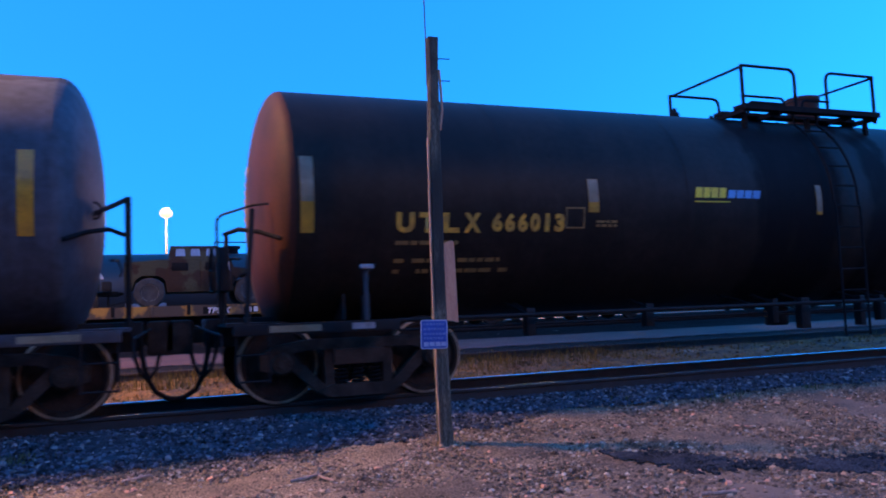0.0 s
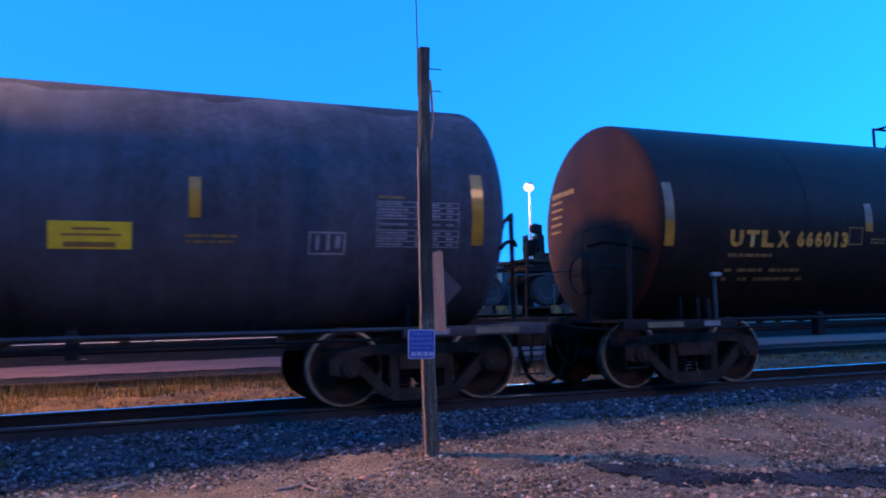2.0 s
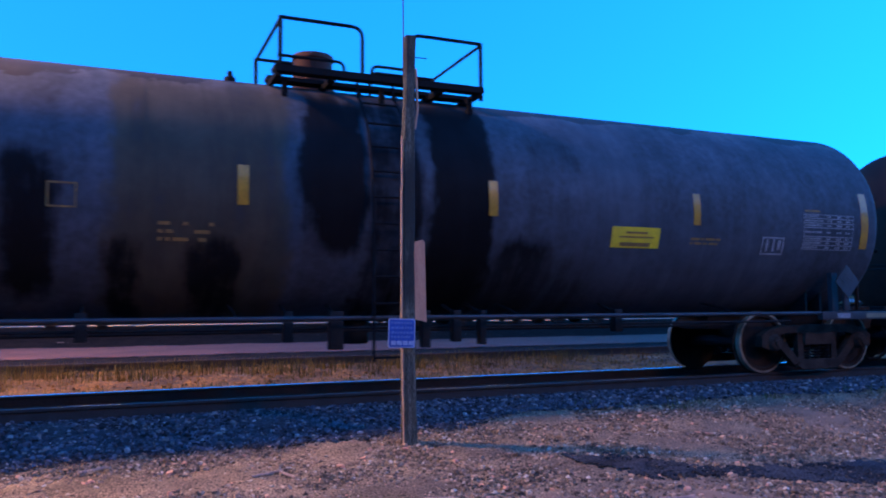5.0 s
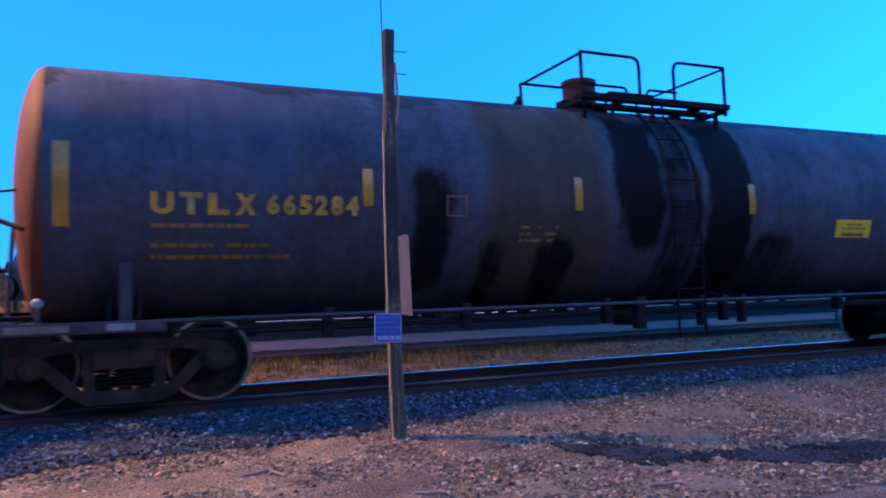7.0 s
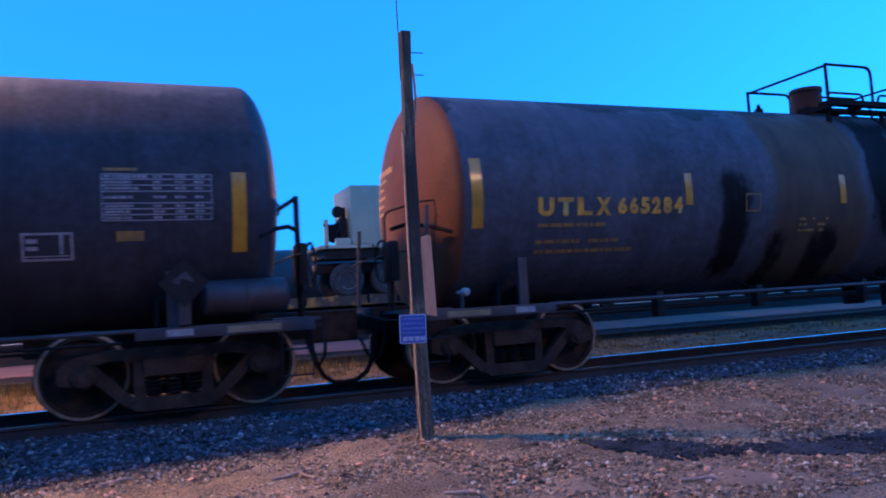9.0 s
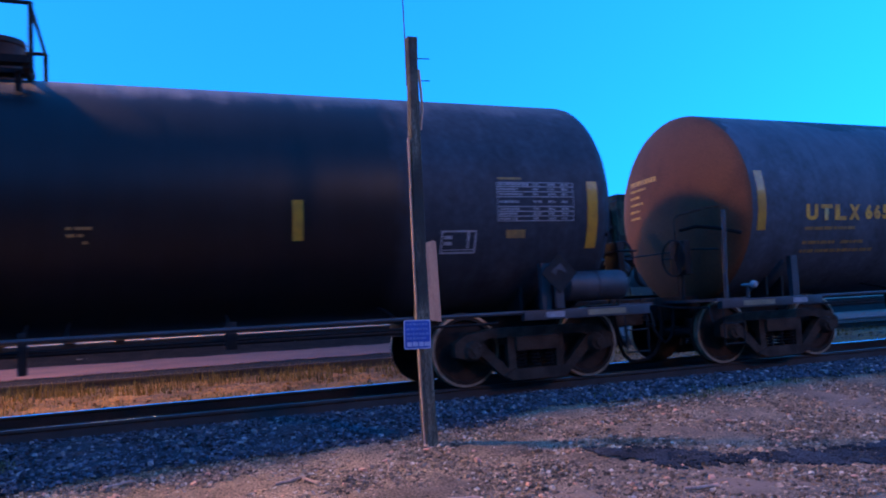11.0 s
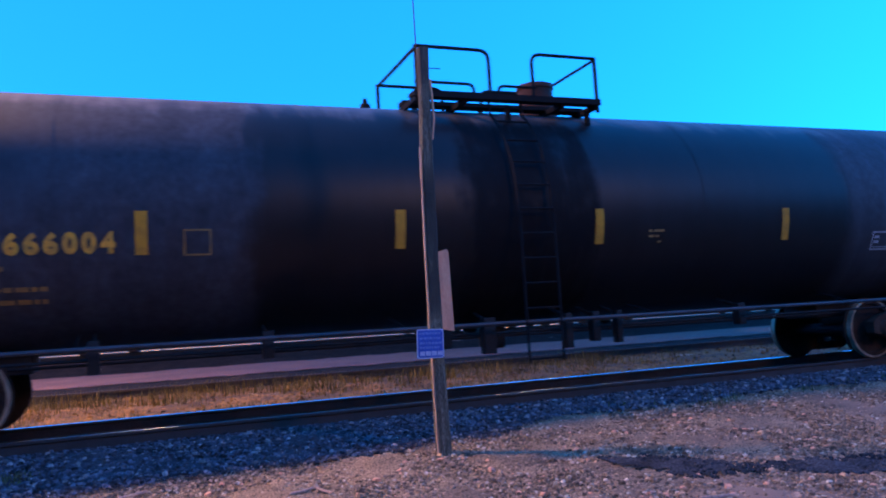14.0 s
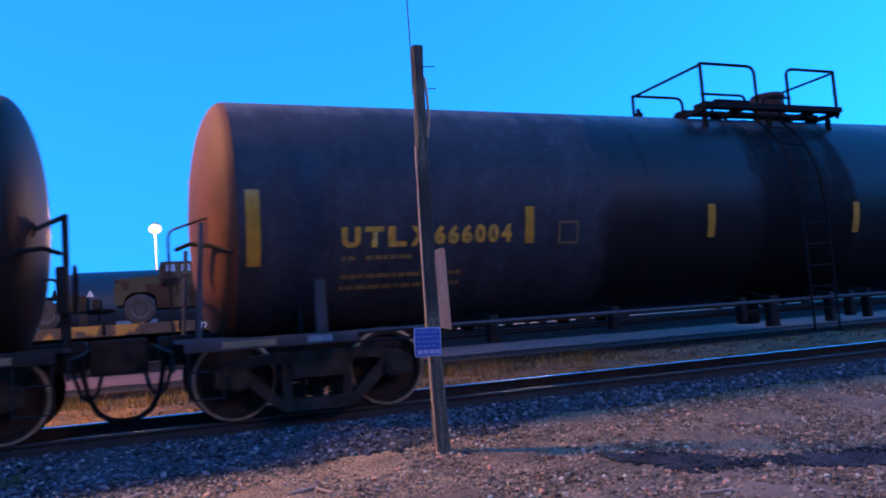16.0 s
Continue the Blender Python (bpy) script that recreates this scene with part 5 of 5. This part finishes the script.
def humvee(x, label):
    """A slant-backed four-door light utility vehicle; local x points to its front."""
    v = thing("military_utility_vehicle", label, "military vehicle", pose(x, FLAT_Y, DECK_Z))
    bm = bmesh.new()
    hull = [(-2.2, 0.62), (-2.28, 0.80), (-2.25, 1.42), (-1.25, 1.50), (0.95, 1.50), (1.05, 1.24), (2.15, 1.10), (2.3, 0.98), (2.3, 0.66), (2.05, 0.60), (1.98, 0.85), (1.78, 1.0), (1.30, 1.0), (1.1, 0.85), (1.02, 0.48),
            (-1.0, 0.48), (-1.06, 0.85), (-1.26, 1.0), (-1.75, 1.0), (-1.96, 0.85), (-2.02, 0.62)]
    extrude_xz(bm, hull, -1.06, 1.06)
    part("hull", bm, CAMO, v)
    bm = bmesh.new()
    cab = [(-0.95, 1.48), (-0.88, 1.95), (0.55, 1.95), (0.98, 1.48)]
    lo = [bm.verts.new((a, -0.98 if b < 1.6 else -0.86, b)) for a, b in cab]
    hi = [bm.verts.new((a, 0.98 if b < 1.6 else 0.86, b)) for a, b in cab]
    bm.faces.new(lo), bm.faces.new(hi[::-1])
    for k in range(4):
        bm.faces.new((lo[k], hi[k], hi[(k + 1) % 4], lo[(k + 1) % 4]))
    bmesh.ops.recalc_face_normals(bm, faces=bm.faces)
    part("cab", bm, CAMO, v)
    for a, b in ((-0.74, -0.46), (-0.28, 0.0), (0.20, 0.50)):
        bm = bmesh.new()
        vs = [bm.verts.new((p, q, r)) for p, q, r in ((a, -0.955, 1.62), (b + 0.02, -0.955, 1.62), (b, -0.90, 1.85), (a + 0.02, -0.90, 1.85))]
        bm.faces.new(vs)
        got = bmesh.ops.extrude_face_region(bm, geom=bm.faces[:])
        bmesh.ops.translate(bm, vec=(0, -0.012, 0), verts=[e for e in got["geom"] if isinstance(e, bmesh.types.BMVert)])
        bmesh.ops.recalc_face_normals(bm, faces=bm.faces)
        part("window", bm, GLASS, v)
    for s in (-1, 1):
        for u in (1.53, -1.52):
            add_wheel(v, u, s * 0.92, 0.47, 0.47, 0.30, s)
    bm = bmesh.new()
    tube(bm, [(1.05, -1.06, 0.95)] + [(1.53 + 0.55 * math.cos(a), -1.09, 0.50 + 0.55 * math.sin(a)) for a in (math.pi - math.pi * k / 12 for k in range(1, 12))] + [(2.08, -1.06, 0.6)], 0.03, 6)
    part("wheel_arch", bm, BLACK, v)
    for a, b in ((-0.98, -0.02), (0.04, 0.98)):
        bm = bmesh.new()
        box(bm, a, b, -1.085, -1.06, 0.55, 1.46, 0.01)
        d = part("door", bm, CAMO, v)
        bm = bmesh.new()
        box(bm, a + 0.08, a + 0.22, -1.10, -1.086, 1.2, 1.25)
        part("handle", bm, BLACK, d)
    for a, b in ((-0.86, -0.36), (0.16, 0.66)):
        bm = bmesh.new()
        box(bm, a, b, -1.10, -1.086, 1.14, 1.40, 0.005)
        part("side_window", bm, BLACK, v, "dark side window")
    bm = bmesh.new()
    box(bm, 0.74, 0.92, -1.10, -1.086, 1.14, 1.42, 0.005)
    part("quarter_window", bm, GLASS, v)
    bm = bmesh.new()
    box(bm, 2.3, 2.42, -0.9, 0.9, 0.62, 0.76, 0.02)
    part("bumper", bm, BLACK, v)
    bm = bmesh.new()
    tube(bm, [(2.25, -1.12, 1.2), (2.1, -1.12, 1.1)], 0.03, 6)
    part("mirror", bm, BLACK, v)


humvee(1.63, "camouflaged army utility vehicle chained on a yellow flatcar")


def rack(x, label):
    """The open roof rack and bins that stand behind the vehicle, on the far tank car's top."""
    top = thing("tank_platform", label, "platform", pose(x, 24.0, 0))
    for a, b in ((-1.6, -0.2), (0.35, 1.2)):
        bm = bmesh.new()
        tube(bm, [(a, 0, 3.6), (a, 0, 4.25), (b, 0, 4.25), (b, 0, 3.6)], 0.03, 6)
        part("guard_rail", bm, BLACK, top)
    for a, r in ((-0.9, 0.36), (0.1, 0.28)):
        bm = bmesh.new()
        lathe(bm, [(0, 0.35), (r, 0.33), (r, 0.22), (r * 0.75, 0.2), (r * 0.7, -0.2)], 20, Matrix.Translation((a, 0, 3.75)) @ Matrix.Rotation(radians(90), 4, "X"))
        part("valve_dome", bm, BLACK, top)


def truck(x, paint, label, box_body):
    """A heavy eight-wheeled army truck; local x points to its front, origin under its rear axle."""
    v = thing("military_truck", label, "military truck", pose(x, FLAT_Y, DECK_Z))
    for u in (0.0, 1.45, 3.6, 5.0):
        for s in (-1, 1):
            add_wheel(v, u, s * 0.95, 0.58, 0.58, 0.36, s)
    bm = bmesh.new()
    box(bm, -0.9, 5.7, -0.45, 0.45, 0.85, 1.2, 0.03)
    part("chassis", bm, STEEL_DARK, v)
    bm = bmesh.new()
    box(bm, -0.95, 2.95, -1.2, 1.2, 1.66, 1.78, 0.02)
    bed = part("bed", bm, paint, v)
    bm = bmesh.new()
    box(bm, -0.75, 2.9, -1.05, 1.05, 1.36, 1.655, 0.02)
    part("bed_frame", bm, STEEL_DARK, bed)
    bm = bmesh.new()
    box(bm, -0.36, 0.16, -1.16, -0.9, 1.785, 2.02, 0.02)
    part("tool_locker", bm, paint, bed)
    for u in (-0.75, 0.9, 2.4):
        bm = bmesh.new()
        box(bm, u, u + 0.06, -1.22, -1.205, 1.68, 1.76)
        part("tie_down_plate", bm, BLACK, bed)
    for u in (0.0, 1.45, 3.6, 5.0):
        bm = bmesh.new()
        box(bm, u - 0.72, u + 0.72, -1.22, -0.75, 1.30, 1.36, 0.02)
        part("mudguard", bm, STEEL_DARK, v)
    if box_body:
        bm = bmesh.new()
        box(bm, 0.22, 2.9, -1.15, 1.15, 1.80, 3.86, 0.03)
        b = part("box_body", bm, paint, v, "tan box body")
        for u in (0.25, 1.1, 2.0, 2.87):
            bm = bmesh.new()
            box(bm, u - 0.03, u + 0.03, -1.165, -1.15, 1.82, 3.84)
            part("rib", bm, paint, b)
    # crane and winch at the rear
    bm = bmesh.new()
    lathe(bm, [(0.0, -0.22), (0.30, -0.22), (0.32, -0.16), (0.2, -0.12), (0.2, 0.12), (0.32, 0.16), (0.30, 0.22), (0, 0.22)], 20, Matrix.Translation((-0.25, -0.5, 2.25)))
    part("winch_drum", bm, BLACK, v)
    bm = bmesh.new()
    box(bm, -0.62, -0.52, -0.75, -0.45, 1.78, 2.72, 0.02)
    part("winch_plate", bm, paint, v)
    bm = bmesh.new()
    box(bm, -0.12, 0.16, -0.8, -0.3, 1.78, 2.75, 0.04)
    box(bm, -0.02, 0.14, -0.7, -0.35, 2.75, 3.15, 0.04)
    lathe(bm, [(0.0, -0.16), (0.17, -0.15), (0.2, -0.05), (0.2, 0.1), (0.0, 0.12)], 16, Matrix.Translation((-0.12, -0.6, 3.0)))
    tube(bm, [(-0.1, -0.6, 2.6), (-0.3, -0.65, 2.5), (-0.66, -0.66, 2.52)], 0.05, 8)
    tube(bm, [(-0.2, -0.78, 1.8), (-0.26, -0.8, 2.2), (-0.08, -0.82, 2.5)], 0.035, 8)
    part("crane", bm, STEEL_DARK, v)
    bm = bmesh.new()
    box(bm, 3.0, 3.5, -0.9, 0.9, 1.3, 3.2, 0.04)
    part("engine_housing", bm, STEEL_DARK, v)
    bm = bmesh.new()
    cab = [(3.6, 1.35), (3.6, 3.50), (3.7, 3.58), (4.75, 3.58), (5.0, 2.6), (5.25, 2.5), (5.3, 1.35)]
    extrude_xz(bm, cab, -1.18, 1.18)
    c = part("cab", bm, paint, v)
    bm = bmesh.new()
    box(bm, 3.72, 4.6, -1.20, -1.181, 1.75, 3.45, 0.01)
    d = part("cab_door", bm, paint, c)
    bm = bmesh.new()
    box(bm, 4.1, 4.45, -1.215, -1.201, 2.75, 3.1, 0.005)
    part("window", bm, GLASS, d)
    bm = bmesh.new()
    box(bm, 3.9, 4.7, -0.8, 0.8, 3.585, 3.85, 0.04)
    part("roof_hatch", bm, paint, c)
    bm = bmesh.new()
    tube(bm, [(4.9, -1.18, 2.9), (5.15, -1.45, 2.95), (5.15, -1.45, 2.45), (4.95, -1.18, 2.5)], 0.02, 6)
    part("mirror", bm, BLACK, c)
    bm = bmesh.new()
    box(bm, 5.3, 5.5, -1.1, 1.1, 0.85, 1.25, 0.04)
    part("bumper", bm, paint, v)


truck(7.25, TAN, "desert tan army truck with a box body on a flatcar", True)
truck(13.98 + 0.62, CAMO, "camouflaged army truck with a winch on a flatcar", False)

# the trailer behind the utility vehicle
tr = thing("cargo_trailer", "camouflaged two-wheeled army trailer chained on a flatcar", "trailer", pose(-2.56, FLAT_Y, DECK_Z))
bm = bmesh.new()
extrude_xz(bm, [(-0.68, 0.58), (-0.72, 1.0), (1.15, 0.97), (1.12, 0.50), (0.62, 0.50), (0.50, 0.85), (0.25, 0.98 - 0.02), (-0.25, 0.96), (-0.48, 0.85), (-0.58, 0.58)], -1.02, 1.02)
part("body", bm, CAMO, tr)
for s in (-1, 1):
    add_wheel(tr, 0.0, s * 0.88, 0.45, 0.45, 0.26, s)
for u in (-0.62, -0.12, 0.24):
    bm = bmesh.new()
    lathe(bm, [(0.0, 0.27), (0.03, 0.2), (0.07, 0.06), (0.09, 0.0), (0.0, -0.01)], 10, Matrix.Translation((u, -0.7, 0.98)) @ Matrix.Rotation(radians(90), 4, "X"))
    part("cover_peak", bm, BLACK, tr)
bm = bmesh.new()
box(bm, 1.12, 1.75, -0.5, 0.5, 0.42, 0.56, 0.02)
tube(bm, [(1.1, -0.6, 0.5), (1.85, -0.05, 0.5), (1.1, 0.6, 0.5)], 0.05, 8)
tube(bm, [(1.45, -0.35, 0.0), (1.45, -0.35, 0.75)], 0.04, 8)
part("drawbar", bm, STEEL_DARK, tr)
for u, w, h in ((1.05, 0.3, 0.38), (1.42, 0.28, 0.3)):
    bm = bmesh.new()
    box(bm, u - w / 2, u + w / 2, -0.95, -0.55, 0.56 if u > 1.3 else 0.0, 0.56 + h if u > 1.3 else h, 0.03)
    part("locker", bm, STEEL_DARK, tr)
bm = bmesh.new()
extrude_xz(bm, [(1.14, 0.93), (1.36, 0.93), (1.25, 1.14)], -1.04, -1.025)
part("warning_triangle", bm, WHITE, tr, "pale warning triangle")

# ---- tank cars on the far yard track ----
first_far = thing("far_tank_car", "dark tank car parked behind the flatcars", "railway car", pose(5.65, 24.05, 0.0), "parked tank cars")
bm = bmesh.new()
prof = [(0.0, -8.6), (0.7, -8.5), (1.2, -8.3), (1.45, -8.0), (1.5, -7.8), (1.5, 7.8), (1.45, 8.0), (1.2, 8.3), (0.7, 8.5), (0.0, 8.6)]
lathe(bm, prof, 40, Matrix.Translation((0, 0, 2.28)) @ Matrix.Rotation(radians(90), 4, "Z"))
far_shell = part("tank_shell", bm, FAR_TANK, first_far)
bm = bmesh.new()
box(bm, -8.7, 8.7, -0.4, 0.4, 1.0, 1.3, 0.02)
part("centre_sill", bm, STEEL_DARK, first_far)
for u in (-7.4, -4.2, 4.2, 7.4):
    bm = bmesh.new()
    box(bm, u - 0.06, u + 0.06, -1.512, -1.49, 2.1, 2.5)
    part("reflective_stripe", bm, YELLOW, far_shell)
bm = bmesh.new()
box(bm, -6.4, -4.9, -1.50, -1.47, 1.55, 1.75)
part("lettering_bar", bm, GREY_MARK, far_shell)
for u in (-6.8, 6.8):
    bm = bmesh.new()
    box(bm, u - 1.1, u + 1.1, -1.0, 1.0, YZ + 0.2, YZ + 0.55, 0.05)
    fb = part("truck_frame", bm, BOGIE, first_far)
    for d in (-0.89, 0.89):
        bm = bmesh.new()
        lathe(bm, [(0.0, -0.9), (0.42, -0.88), (0.42, -0.7), (0.1, -0.65), (0.1, 0.65), (0.42, 0.7), (0.42, 0.88), (0.0, 0.9)], 24, Matrix.Translation((u + d, 0, YZ + 0.42)))
        part("wheelset", bm, WHEEL, fb)
for x in (-30.4, 23.85, 42.05):
    copy_thing(first_far, pose(x, 24.05, 0.0))
pale_car = copy_thing(first_far, pose(-12.2, 24.05, 0.0))
tagged(pale_car, "white tank car parked behind the flatcars")
for o in pale_car.children:
    if o.name.startswith("tank_shell"):
        o.data = o.data.copy()
        o.data.materials.clear()
        o.data.materials.append(WHITE_TANK)
rack(4.3, "guard rails and valve domes on a parked tank car")


# ---- what moves ----
def motions():
    path_t, path_s = [r[0] for r in TRAIN], [r[1] for r in TRAIN]
    slack_t, slack_s = [r[0] for r in SLACK], [r[1] for r in SLACK]
    for k, (car, cx) in enumerate(CARS):
        walk(car, [(t, pose(cx + s + (float(np.interp(t, slack_t, slack_s)) if k else 0.0), 0, 0)) for t, s in TRAIN])
    for wheel, u in TURNING:
        rows = []
        for k in range(65):
            t = k * 0.25
            turn = math.degrees(float(np.interp(t, path_t, path_s)) / 0.46)
            rows.append((t, pose(u, 0, 0.46, 0, turn % 360, 0)))
        walk(wheel, rows)


motions()
